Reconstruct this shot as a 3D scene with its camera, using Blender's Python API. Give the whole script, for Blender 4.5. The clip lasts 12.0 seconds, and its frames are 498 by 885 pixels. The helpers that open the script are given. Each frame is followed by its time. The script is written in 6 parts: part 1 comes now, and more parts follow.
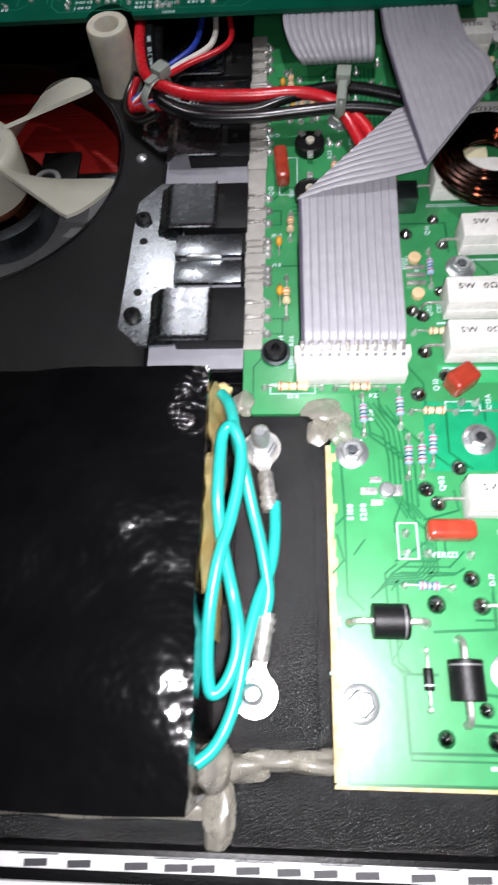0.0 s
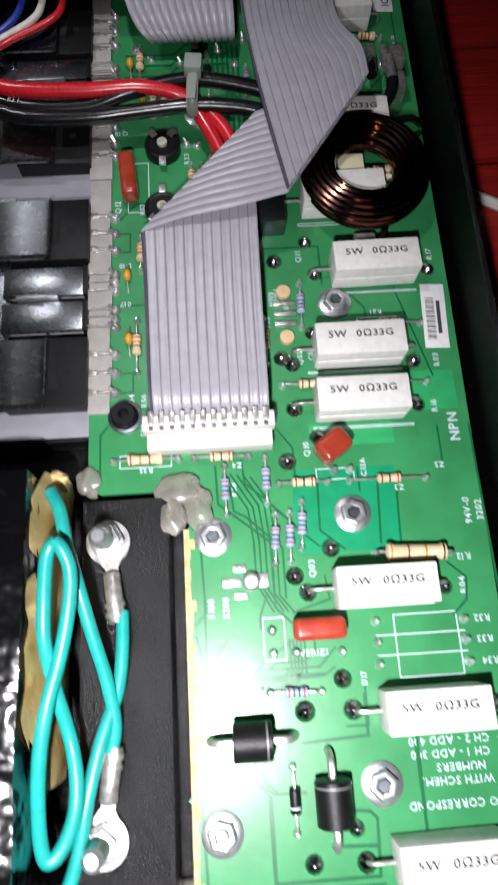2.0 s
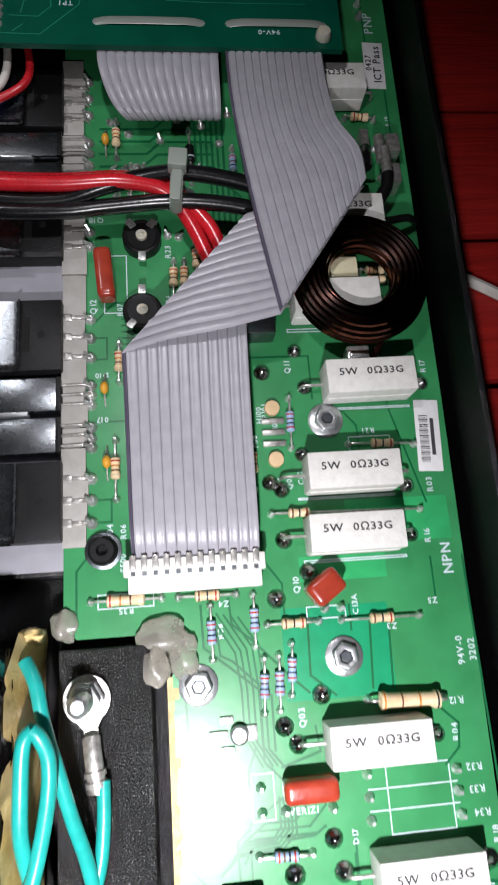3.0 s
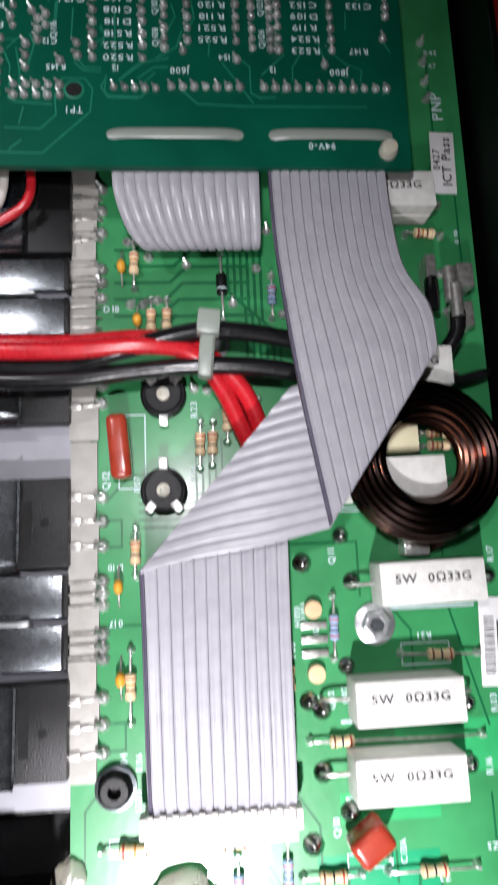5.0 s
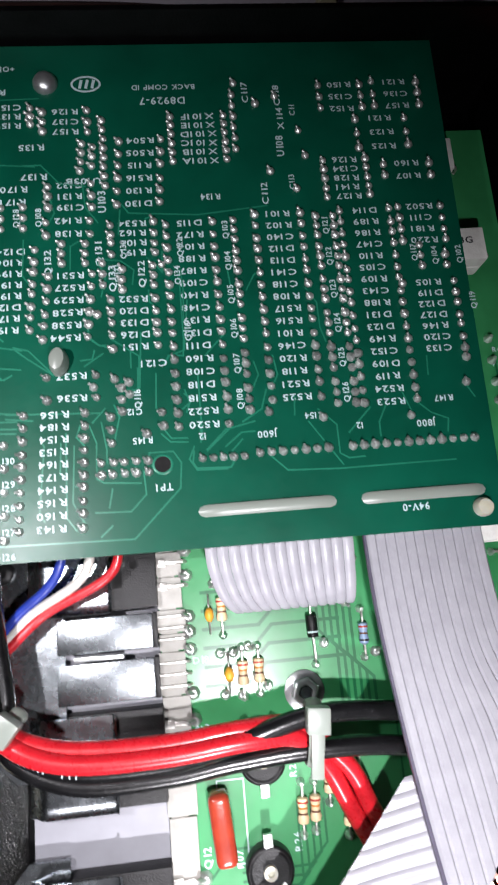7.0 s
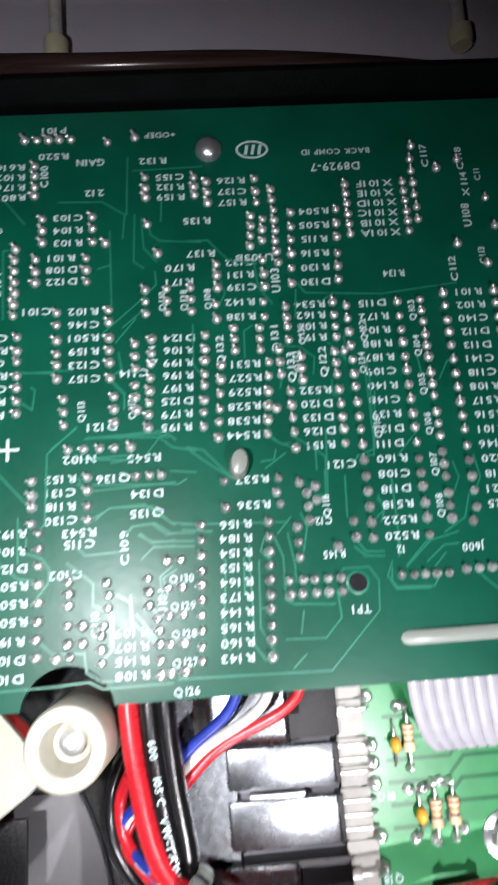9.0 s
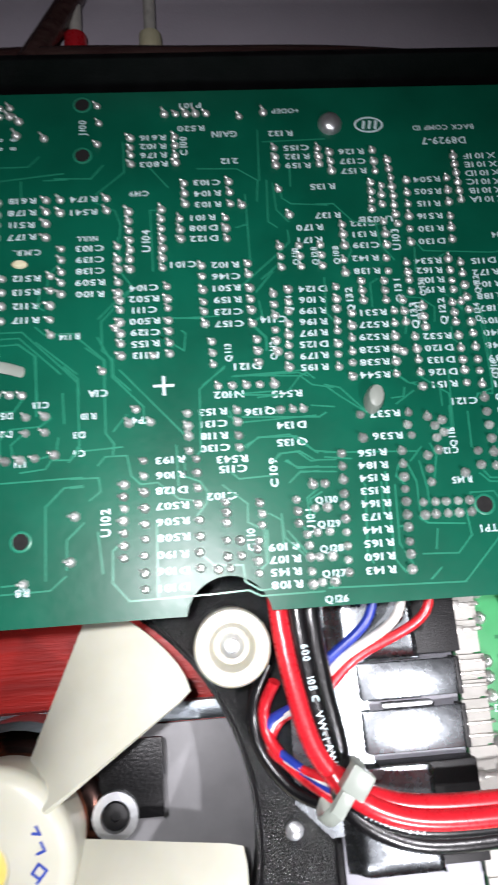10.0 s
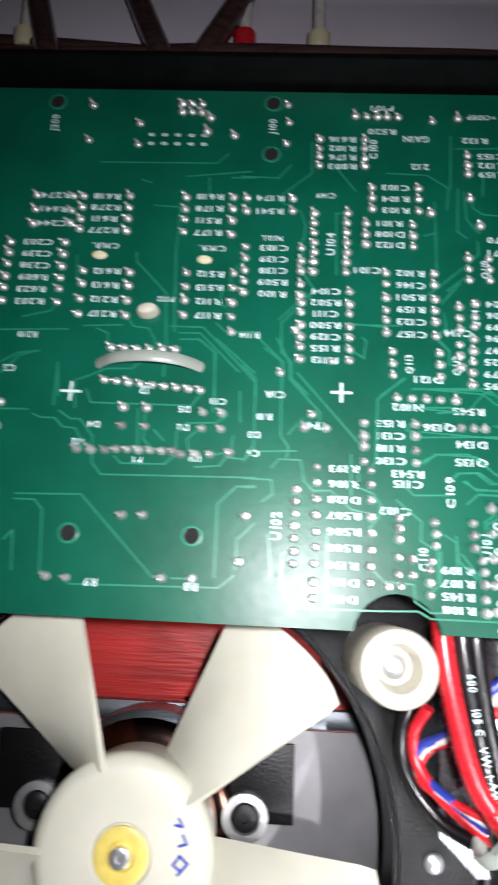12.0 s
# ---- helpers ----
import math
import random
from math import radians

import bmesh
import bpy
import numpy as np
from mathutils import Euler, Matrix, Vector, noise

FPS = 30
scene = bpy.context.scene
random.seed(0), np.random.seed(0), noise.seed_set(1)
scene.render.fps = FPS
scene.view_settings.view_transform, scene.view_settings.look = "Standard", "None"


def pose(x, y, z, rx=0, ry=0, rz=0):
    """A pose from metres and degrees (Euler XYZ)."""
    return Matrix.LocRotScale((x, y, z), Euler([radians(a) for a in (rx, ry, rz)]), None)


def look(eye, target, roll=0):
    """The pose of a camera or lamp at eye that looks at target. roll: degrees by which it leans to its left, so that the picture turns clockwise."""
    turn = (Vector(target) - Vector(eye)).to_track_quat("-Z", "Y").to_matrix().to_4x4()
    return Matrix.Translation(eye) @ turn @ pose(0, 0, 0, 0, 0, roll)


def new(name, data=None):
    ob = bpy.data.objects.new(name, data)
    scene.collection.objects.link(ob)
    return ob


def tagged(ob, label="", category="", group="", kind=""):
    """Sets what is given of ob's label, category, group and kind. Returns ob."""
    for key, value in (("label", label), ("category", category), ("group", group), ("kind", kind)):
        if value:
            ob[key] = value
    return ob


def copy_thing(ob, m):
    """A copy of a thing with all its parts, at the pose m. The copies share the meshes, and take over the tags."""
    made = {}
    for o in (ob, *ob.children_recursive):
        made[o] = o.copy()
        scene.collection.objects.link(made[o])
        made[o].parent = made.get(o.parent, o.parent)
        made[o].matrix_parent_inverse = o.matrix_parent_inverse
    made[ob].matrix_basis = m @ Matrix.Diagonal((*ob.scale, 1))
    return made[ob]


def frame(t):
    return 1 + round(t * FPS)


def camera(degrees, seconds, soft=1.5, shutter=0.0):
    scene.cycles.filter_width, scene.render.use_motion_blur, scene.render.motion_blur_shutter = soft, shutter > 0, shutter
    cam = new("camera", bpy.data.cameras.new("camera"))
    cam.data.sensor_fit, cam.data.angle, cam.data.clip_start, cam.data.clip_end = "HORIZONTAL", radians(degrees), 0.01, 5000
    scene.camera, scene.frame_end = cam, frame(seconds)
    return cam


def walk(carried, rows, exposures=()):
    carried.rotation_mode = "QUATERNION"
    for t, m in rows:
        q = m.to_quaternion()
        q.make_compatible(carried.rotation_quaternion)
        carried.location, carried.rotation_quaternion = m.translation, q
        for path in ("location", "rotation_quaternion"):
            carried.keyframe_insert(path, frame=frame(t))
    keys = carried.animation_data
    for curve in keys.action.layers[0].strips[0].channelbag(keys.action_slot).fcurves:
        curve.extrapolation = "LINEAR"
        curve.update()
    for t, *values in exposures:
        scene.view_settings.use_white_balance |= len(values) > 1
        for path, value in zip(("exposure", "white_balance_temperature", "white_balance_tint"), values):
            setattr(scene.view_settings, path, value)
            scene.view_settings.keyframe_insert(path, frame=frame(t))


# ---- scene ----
cam = camera(44.0, 12.0, soft=1.9, shutter=0.5)
PATH = [
    (0, (0.01552, -0.01108, 0.15876), (0.01421, -0.00315, 0.14044), -8.8),
    (0.5, (0.03224, -0.00504, 0.16129), (0.03134, 0.00313, 0.14306), -5.2),
    (1, (0.04860, -0.00085, 0.15814), (0.04808, 0.00727, 0.13987), -3.3),
    (1.5, (0.05094, 0.00593, 0.15485), (0.05040, 0.01323, 0.13623), -4.6),
    (2, (0.03822, 0.03286, 0.15155), (0.03882, 0.03858, 0.13239), 2.6),
    (2.5, (0.02814, 0.05281, 0.16321), (0.02983, 0.05832, 0.14406), 12.8),
    (2.7, (0.03311, 0.06217, 0.15775), (0.03508, 0.06740, 0.13855), 16.8),
    (4.3, (0.03236, 0.10748, 0.14694), (0.03418, 0.11165, 0.12747), 20.8),
    (4.5, (0.03163, 0.11577, 0.14591), (0.03314, 0.11988, 0.12640), 17.7),
    (5, (0.03187, 0.13467, 0.14113), (0.03334, 0.13803, 0.12147), 21.5),
    (5.5, (0.02500, 0.16669, 0.14589), (0.02629, 0.17082, 0.12636), 15.4),
    (6, (0.02163, 0.18852, 0.14470), (0.02302, 0.19251, 0.12516), 17.6),
    (6.5, (0.02431, 0.20672, 0.13888), (0.02540, 0.21048, 0.11927), 14.6),
    (7, (0.01321, 0.21075, 0.15049), (0.01495, 0.21486, 0.13099), 18.3),
    (7.2, (0.01092, 0.21570, 0.14989), (0.01284, 0.21979, 0.13041), 20.1),
    (8.8, (-0.01305, 0.24139, 0.13660), (-0.01217, 0.24578, 0.11711), 7.5),
    (9, (-0.01887, 0.23557, 0.13834), (-0.01786, 0.24013, 0.11889), 8.5),
    (9.5, (-0.03324, 0.22227, 0.13970), (-0.03194, 0.22704, 0.12032), 11.5),
    (10, (-0.05077, 0.21851, 0.14518), (-0.04950, 0.22354, 0.12586), 10.4),
    (10.5, (-0.06168, 0.21597, 0.15034), (-0.06047, 0.22121, 0.13108), 7.3),
    (11, (-0.05125, 0.21451, 0.14333), (-0.04987, 0.21963, 0.12405), 9.7),
    (11.5, (-0.05278, 0.21836, 0.13850), (-0.05349, 0.22345, 0.11917), -7.2),
    (12, (-0.07373, 0.22098, 0.14322), (-0.07454, 0.22602, 0.12389), -6.6),
]
walk(cam, [(t, look(eye, target, roll)) for t, eye, target, roll in PATH],
     [(0, -1.12), (1.0, -1.42), (1.5, -1.45), (2.5, -1.5), (4.5, -1.08), (5.5, -0.42), (7.0, 0.22), (9.0, 0.38), (12.0, 0.72)])

# ---- world, lights, exposure ----
S = 0.01  # plan numbers below are centimetres


def lamp(name, eye, target, watts, size, beam, colour=(0.98, 0.95, 1.0)):
    """A small round torch lamp that shines from eye to target in a wide beam."""
    data = bpy.data.lights.new(name, "AREA")
    data.shape, data.size, data.energy, data.color = "DISK", size * S, watts, colour
    data.spread = radians(beam)
    ob = new(name, data)
    ob.matrix_basis = look([v * S for v in eye], [v * S for v in target])
    return ob


lamp("torch_front", (2.3, -1.2, 16.4), (3.2, 1.6, 0), 0.75, 0.7, 104)
lamp("torch_middle", (2.4, 16.0, 15.6), (3.2, 18.0, 0), 0.105, 0.7, 110)
lamp("torch_back", (-6.0, 22.6, 15.6), (-7.0, 24.0, 0), 0.105, 0.7, 108)
world = bpy.data.worlds.new("room")
world.use_nodes = True
world.node_tree.nodes["Background"].inputs[0].default_value = (0.55, 0.5, 0.62, 1)
world.node_tree.nodes["Background"].inputs[1].default_value = 0.02
scene.world = world


# ---- materials ----
def mat(name, colour, rough=0.5, metal=0.0, second=None, scale=300.0, bump=0.0, bscale=900.0, coat=0.0, spec=0.5, bdist=0.0006,
        vary=0.0, trans=0.0, sub=0.0, stretch=(1, 1, 1), spread=(0.35, 0.65), rvary=0.15):
    m = bpy.data.materials.new(name)
    m.use_nodes = True
    nt = m.node_tree
    b = nt.nodes["Principled BSDF"]
    b.inputs["Metallic"].default_value = metal
    b.inputs["Coat Weight"].default_value = coat
    b.inputs["Specular IOR Level"].default_value = spec
    b.inputs["Coat Roughness"].default_value = 0.2
    b.inputs["Transmission Weight"].default_value = trans
    if sub:
        b.inputs["Subsurface Weight"].default_value = sub
        b.inputs["Subsurface Radius"].default_value = (0.003, 0.002, 0.001)
    tc = nt.nodes.new("ShaderNodeTexCoord")
    mp = nt.nodes.new("ShaderNodeMapping")
    mp.inputs["Scale"].default_value = stretch
    nt.links.new(tc.outputs["Object"], mp.inputs["Vector"])
    n1 = nt.nodes.new("ShaderNodeTexNoise")
    n1.inputs["Scale"].default_value, n1.inputs["Detail"].default_value = scale, 5
    nt.links.new(mp.outputs[0], n1.inputs["Vector"])
    n2 = nt.nodes.new("ShaderNodeTexNoise")
    n2.inputs["Scale"].default_value, n2.inputs["Detail"].default_value = bscale, 4
    nt.links.new(mp.outputs[0], n2.inputs["Vector"])
    ramp = nt.nodes.new("ShaderNodeMapRange")
    ramp.inputs["From Min"].default_value, ramp.inputs["From Max"].default_value = spread
    nt.links.new(n1.outputs["Fac"], ramp.inputs["Value"])
    mix = nt.nodes.new("ShaderNodeMix")
    mix.data_type = "RGBA"
    second = second or tuple(c * 0.8 for c in colour)
    mix.inputs["A"].default_value, mix.inputs["B"].default_value = (*colour, 1), (*second, 1)
    nt.links.new(ramp.outputs[0], mix.inputs["Factor"])
    out = mix.outputs["Result"]
    if vary:
        info = nt.nodes.new("ShaderNodeObjectInfo")
        hsv = nt.nodes.new("ShaderNodeHueSaturation")
        mr = nt.nodes.new("ShaderNodeMapRange")
        mr.inputs["To Min"].default_value, mr.inputs["To Max"].default_value = 1 - vary, 1 + vary
        nt.links.new(info.outputs["Random"], mr.inputs["Value"])
        nt.links.new(mr.outputs[0], hsv.inputs["Value"])
        nt.links.new(out, hsv.inputs["Color"])
        out = hsv.outputs["Color"]
    nt.links.new(out, b.inputs["Base Color"])
    rr = nt.nodes.new("ShaderNodeMapRange")
    rr.inputs["To Min"].default_value, rr.inputs["To Max"].default_value = max(0.02, rough - rvary * rough), min(1, rough + rvary * rough)
    nt.links.new(n2.outputs["Fac"], rr.inputs["Value"])
    nt.links.new(rr.outputs[0], b.inputs["Roughness"])
    if bump:
        bp = nt.nodes.new("ShaderNodeBump")
        bp.inputs["Strength"].default_value, bp.inputs["Distance"].default_value = bump, bdist
        nt.links.new(n2.outputs["Fac"], bp.inputs["Height"])
        nt.links.new(bp.outputs[0], b.inputs["Normal"])
    return m


PCB = mat("green_solder_mask", (0.030, 0.225, 0.075), 0.36, second=(0.040, 0.28, 0.098), scale=90, bscale=500, bump=0.05, coat=0.3)
PCB2 = mat("dark_green_solder_mask", (0.0008, 0.072, 0.041), 0.35, second=(0.0014, 0.094, 0.054), scale=60, bscale=500, bump=0.05, spec=0.3)
TRACE = mat("masked_copper_trace", (0.03, 0.33, 0.11), 0.3, second=(0.035, 0.38, 0.13), scale=200, coat=0.3)
TEALLAND = mat("teal_green_mask_land", (0.006, 0.26, 0.11), 0.33, second=(0.008, 0.30, 0.13), scale=200, coat=0.3)
TRACEDK = mat("dark_board_gap", (0.004, 0.11, 0.035), 0.35, second=(0.005, 0.13, 0.045), scale=200)
TRACE2 = mat("masked_copper_trace_teal", (0.012, 0.165, 0.098), 0.34, second=(0.016, 0.20, 0.12), scale=200, spec=0.5)
FR4 = mat("bare_board_edge", (0.62, 0.50, 0.26), 0.7, second=(0.45, 0.33, 0.15), scale=400, bump=0.3)
INK = mat("white_silkscreen_ink", (0.62, 0.75, 0.77), 0.55, second=(0.48, 0.62, 0.64), scale=900)
SOLDER = mat("solder_tin", (0.72, 0.75, 0.73), 0.31, 0.72, second=(0.52, 0.51, 0.50), scale=900, bump=0.25, bscale=1500, vary=0.3)
TIN = mat("tinned_copper_lead", (0.72, 0.71, 0.68), 0.36, 0.8, second=(0.45, 0.43, 0.4), scale=800, bump=0.1)
STEEL = mat("zinc_plated_steel", (0.72, 0.74, 0.74), 0.32, 0.85, second=(0.5, 0.52, 0.54), scale=250, bump=0.12, bscale=1200)
CLIPSTEEL = mat("mirror_zinc_clip", (0.33, 0.36, 0.38), 0.27, 1.0, second=(0.32, 0.34, 0.36), scale=250, bump=0.08, bscale=600)
SOLDERBIG = mat("glossy_solder_dome", (0.5, 0.5, 0.48), 0.17, 1.0, second=(0.3, 0.3, 0.3), scale=700, bump=0.2, bscale=800, vary=0.3)
DSTEEL = mat("dull_grey_steel", (0.22, 0.245, 0.26), 0.36, 1.0, second=(0.16, 0.18, 0.20), scale=220, bump=0.15, stretch=(1, 6, 1), bscale=700)
BLACKPAINT = mat("black_textured_paint", (0.002, 0.002, 0.0022), 0.2, second=(0.0035, 0.0035, 0.004), scale=500, bump=0.8, bscale=2600, spec=0.5, bdist=0.0006)
BLACKFLAT = mat("black_painted_steel", (0.002, 0.002, 0.0023), 0.36, second=(0.0035, 0.0035, 0.004), scale=200, bump=0.2, bscale=1500, spec=0.25)
EPOXY = mat("black_moulded_epoxy", (0.004, 0.004, 0.0044), 0.42, second=(0.007, 0.007, 0.0075), scale=700, bump=0.2, bscale=2500, spec=0.3)
GLOSSBLACK = mat("glossy_black_plastic", (0.002, 0.002, 0.0023), 0.12, second=(0.003, 0.003, 0.0033), scale=60, bump=1.0, bscale=34, spec=0.5, bdist=0.004)
CEMENT = mat("white_ceramic", (0.80, 0.80, 0.76), 0.55, second=(0.72, 0.71, 0.67), scale=500, bump=0.25, bscale=1600)
BLACKINK = mat("dark_grey_print", (0.05, 0.05, 0.055), 0.6)
TAN = mat("tan_resistor_lacquer", (0.78, 0.62, 0.40), 0.42, second=(0.70, 0.53, 0.31), scale=600, vary=0.12)
BLUEBODY = mat("pale_blue_resistor_lacquer", (0.34, 0.46, 0.66), 0.4, second=(0.28, 0.40, 0.60), scale=600, vary=0.15)
BAND_R = mat("red_colour_band", (0.45, 0.05, 0.03), 0.4)
BAND_B = mat("brown_colour_band", (0.16, 0.06, 0.03), 0.4)
BAND_K = mat("dark_colour_band", (0.02, 0.02, 0.03), 0.4)
BAND_O = mat("orange_colour_band", (0.62, 0.22, 0.03), 0.4)
REDCAP = mat("red_brown_dipped_epoxy", (0.36, 0.045, 0.022), 0.26, second=(0.28, 0.03, 0.016), scale=250, bump=0.3, bscale=220, coat=0.3, vary=0.1)
YELLOWCAP = mat("amber_dipped_epoxy", (0.75, 0.38, 0.04), 0.35, second=(0.65, 0.30, 0.03), scale=500)
CREAM = mat("cream_plastic", (0.72, 0.68, 0.47), 0.45, second=(0.66, 0.61, 0.40), scale=300)
DISC = mat("pale_tan_disc", (0.74, 0.55, 0.32), 0.5, second=(0.66, 0.47, 0.26), scale=400)
RIBBON = mat("grey_ribbon_cable_pvc", (0.38, 0.375, 0.41), 0.34, second=(0.34, 0.335, 0.37), scale=300, bump=0.1)
RIBBON1 = mat("dark_edge_conductor_pvc", (0.10, 0.09, 0.13), 0.36)
WHITEPL = mat("white_connector_plastic", (0.72, 0.72, 0.68), 0.42, second=(0.66, 0.66, 0.62), scale=200)
STRAP = mat("clear_nylon_strap", (0.40, 0.45, 0.40), 0.32, second=(0.40, 0.44, 0.39), scale=200, trans=0.35)
NYLON = mat("translucent_white_nylon", (0.58, 0.56, 0.44), 0.36, second=(0.48, 0.47, 0.41), scale=200, sub=0.3)
FANPL = mat("ivory_fan_plastic", (0.61, 0.61, 0.51), 0.36, second=(0.55, 0.55, 0.45), scale=70, bump=0.08, bscale=300, sub=0.15)
YELLOWPL = mat("yellow_plastic_bush", (0.74, 0.60, 0.14), 0.4)
BLUEINK = mat("blue_marker_ink", (0.03, 0.07, 0.42), 0.5)
COPPER = mat("enamelled_copper_wire", (0.13, 0.034, 0.012), 0.12, 1.0, second=(0.08, 0.02, 0.009), scale=300, coat=0.4)
TEAL = mat("teal_green_pvc", (0.015, 0.36, 0.32), 0.33, second=(0.012, 0.31, 0.27), scale=400, coat=0.2, bump=0.05)
REDPVC = mat("red_pvc", (0.60, 0.016, 0.026), 0.28, second=(0.50, 0.012, 0.02), scale=300, coat=0.25)
BLACKPVC = mat("black_pvc", (0.004, 0.004, 0.0044), 0.26, second=(0.008, 0.008, 0.009), scale=300, coat=0.25, bump=0.1)
BLUEPVC = mat("blue_pvc", (0.02, 0.045, 0.34), 0.32)
WHITEPVC = mat("white_pvc", (0.74, 0.72, 0.66), 0.36)
TAPE = mat("amber_varnished_tape", (0.88, 0.74, 0.40), 0.34, second=(0.74, 0.54, 0.20), scale=130, bump=0.7, bscale=260, trans=0.1)
GLUE = mat("greyish_hot_melt_glue", (0.80, 0.77, 0.67), 0.28, second=(0.62, 0.59, 0.50), scale=160, bump=0.4, bscale=300, trans=0.75)
PAD = mat("pale_grey_insulating_sheet", (0.30, 0.30, 0.335), 0.5, second=(0.27, 0.27, 0.30), scale=200)
STRIP = mat("grey_insulating_strip", (0.42, 0.41, 0.38), 0.6, second=(0.36, 0.35, 0.32), scale=300, bump=0.2)
PAPER = mat("white_paper_label", (0.80, 0.80, 0.80), 0.6, second=(0.74, 0.74, 0.74), scale=500)
REDWOOD = mat("red_painted_wood", (0.36, 0.016, 0.012), 0.42, second=(0.25, 0.012, 0.010), scale=120, bump=0.5, bscale=330, stretch=(0.25, 2.5, 1), vary=0.12)
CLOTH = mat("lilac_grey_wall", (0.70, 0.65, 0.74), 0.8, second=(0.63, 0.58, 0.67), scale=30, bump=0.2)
# unseen room surfaces: dark so they throw no grey veil on black parts
DARKROOM = mat("dark_room_shell", (0.035, 0.033, 0.038), 0.85, second=(0.028, 0.027, 0.031), scale=30, bump=0.2)
BROWNCABLE = mat("brown_clear_speaker_cable", (0.045, 0.02, 0.02), 0.22, second=(0.08, 0.045, 0.04), scale=150, coat=0.4, stretch=(0.2, 3, 3))
GREYMETAL = mat("pale_grey_sheet_metal", (0.20, 0.20, 0.205), 0.5, 0.3, second=(0.165, 0.165, 0.17), scale=90)
HOLE = mat("dark_hole", (0.006, 0.006, 0.006), 0.9)


# ---- builders (centimetres) ----
def B():
    return bmesh.new()


def bevel(bm, w, seg=2):
    bmesh.ops.bevel(bm, geom=bm.edges[:] + bm.verts[:], offset=w, segments=seg, affect="EDGES", profile=0.6, clamp_overlap=True)
    return bm


def box(bm, x0, x1, y0, y1, z0, z1):
    r = bmesh.ops.create_cube(bm, size=1)
    for v in r["verts"]:
        v.co = Vector(((x0 + x1) / 2 + v.co.x * (x1 - x0), (y0 + y1) / 2 + v.co.y * (y1 - y0), (z0 + z1) / 2 + v.co.z * (z1 - z0)))
    return bm


def lathe(bm, profile, x=0, y=0, z=0, seg=20, axis="z", loop=False):
    """Turns (radius, height) pairs about an upright axis, or about x."""
    rings = []
    for r, h in profile:
        ring = []
        for k in range(seg):
            a = 2 * math.pi * k / seg
            p = (r * math.cos(a), r * math.sin(a), h)
            p = (p[2], p[0], p[1]) if axis == "x" else p
            ring.append(bm.verts.new((x + p[0], y + p[1], z + p[2])))
        rings.append(ring)
    if loop:
        rings.append(rings[0])
    for a, b in zip(rings, rings[1:]):
        for k in range(seg):
            bm.faces.new((a[k], a[(k + 1) % seg], b[(k + 1) % seg], b[k]))
    if not loop:
        bm.faces.new(rings[0][::-1])
        bm.faces.new(rings[-1])
    return bm


def spline(pts, n=6):
    """A smooth run through the points."""
    P = [Vector(p) for p in pts]
    if len(P) < 3:
        return P
    out = []
    for i in range(len(P) - 1):
        a, b, c, d = P[max(i - 1, 0)], P[i], P[i + 1], P[min(i + 2, len(P) - 1)]
        for k in range(n):
            t = k / n
            out.append(0.5 * (2 * b + (c - a) * t + (2 * a - 5 * b + 4 * c - d) * t * t + (3 * b - a - 3 * c + d) * t ** 3))
    out.append(P[-1])
    return out


def sweep(bm, pts, rx, rz=None, seg=8, up=(0, 0, 1)):
    """An oval section along a line of points."""
    rz = rz or rx
    rings = []
    up = Vector(up)
    for i, p in enumerate(pts):
        d = (pts[min(i + 1, len(pts) - 1)] - pts[max(i - 1, 0)]).normalized()
        u = up - d * up.dot(d)
        u = (u if u.length > 0.05 else Vector((0, 1, 0)) - d * d.y).normalized()
        s = d.cross(u)
        rings.append([bm.verts.new(p + s * (rx * math.cos(2 * math.pi * k / seg)) + u * (rz * math.sin(2 * math.pi * k / seg))) for k in range(seg)])
    for a, b in zip(rings, rings[1:]):
        for k in range(seg):
            bm.faces.new((a[k], b[k], b[(k + 1) % seg], a[(k + 1) % seg]))
    bm.faces.new(rings[0])
    bm.faces.new(rings[-1][::-1])
    return bm


def prism(bm, poly, z0, z1):
    lo = [bm.verts.new((x, y, z0)) for x, y in poly]
    hi = [bm.verts.new((x, y, z1)) for x, y in poly]
    n = len(poly)
    bm.faces.new(lo[::-1])
    bm.faces.new(hi)
    for k in range(n):
        bm.faces.new((lo[k], lo[(k + 1) % n], hi[(k + 1) % n], hi[k]))
    return bm


def arc(x, y, r, a0, a1, n=16):
    return [(x + r * math.cos(radians(a0 + (a1 - a0) * k / n)), y + r * math.sin(radians(a0 + (a1 - a0) * k / n))) for k in range(n + 1)]


def lump(bm, x, y, z, rx, ry, rz, rough=0.18, seed=0, sub=3):
    r = bmesh.ops.create_icosphere(bm, subdivisions=sub, radius=1)
    for v in r["verts"]:
        k = 1 + rough * 2 * noise.noise(v.co * 1.4 + Vector((seed, seed * 2, 0)))
        v.co = Vector((x + v.co.x * rx * k, y + v.co.y * ry * k, z + v.co.z * rz * k))
    return bm


def finish(bm, name, smooth):
    bmesh.ops.recalc_face_normals(bm, faces=bm.faces[:])
    bmesh.ops.scale(bm, vec=(S, S, S), verts=bm.verts[:])
    me = bpy.data.meshes.new(name)
    bm.to_mesh(me)
    bm.free()
    if smooth:
        for p in me.polygons:
            p.use_smooth = True
        me.set_sharp_from_angle(angle=radians(42))
    return me


def part(name, bm, material, parent, label="", smooth=True):
    me = finish(bm, name, smooth)
    me.materials.append(material)
    ob = new(name, me)
    ob.parent = parent
    return tagged(ob, label)


def solid(name, bm, material, label, category, group="", kind="", smooth=True):
    me = finish(bm, name, smooth)
    me.materials.append(material)
    return tagged(new(name, me), label, category, group, kind)


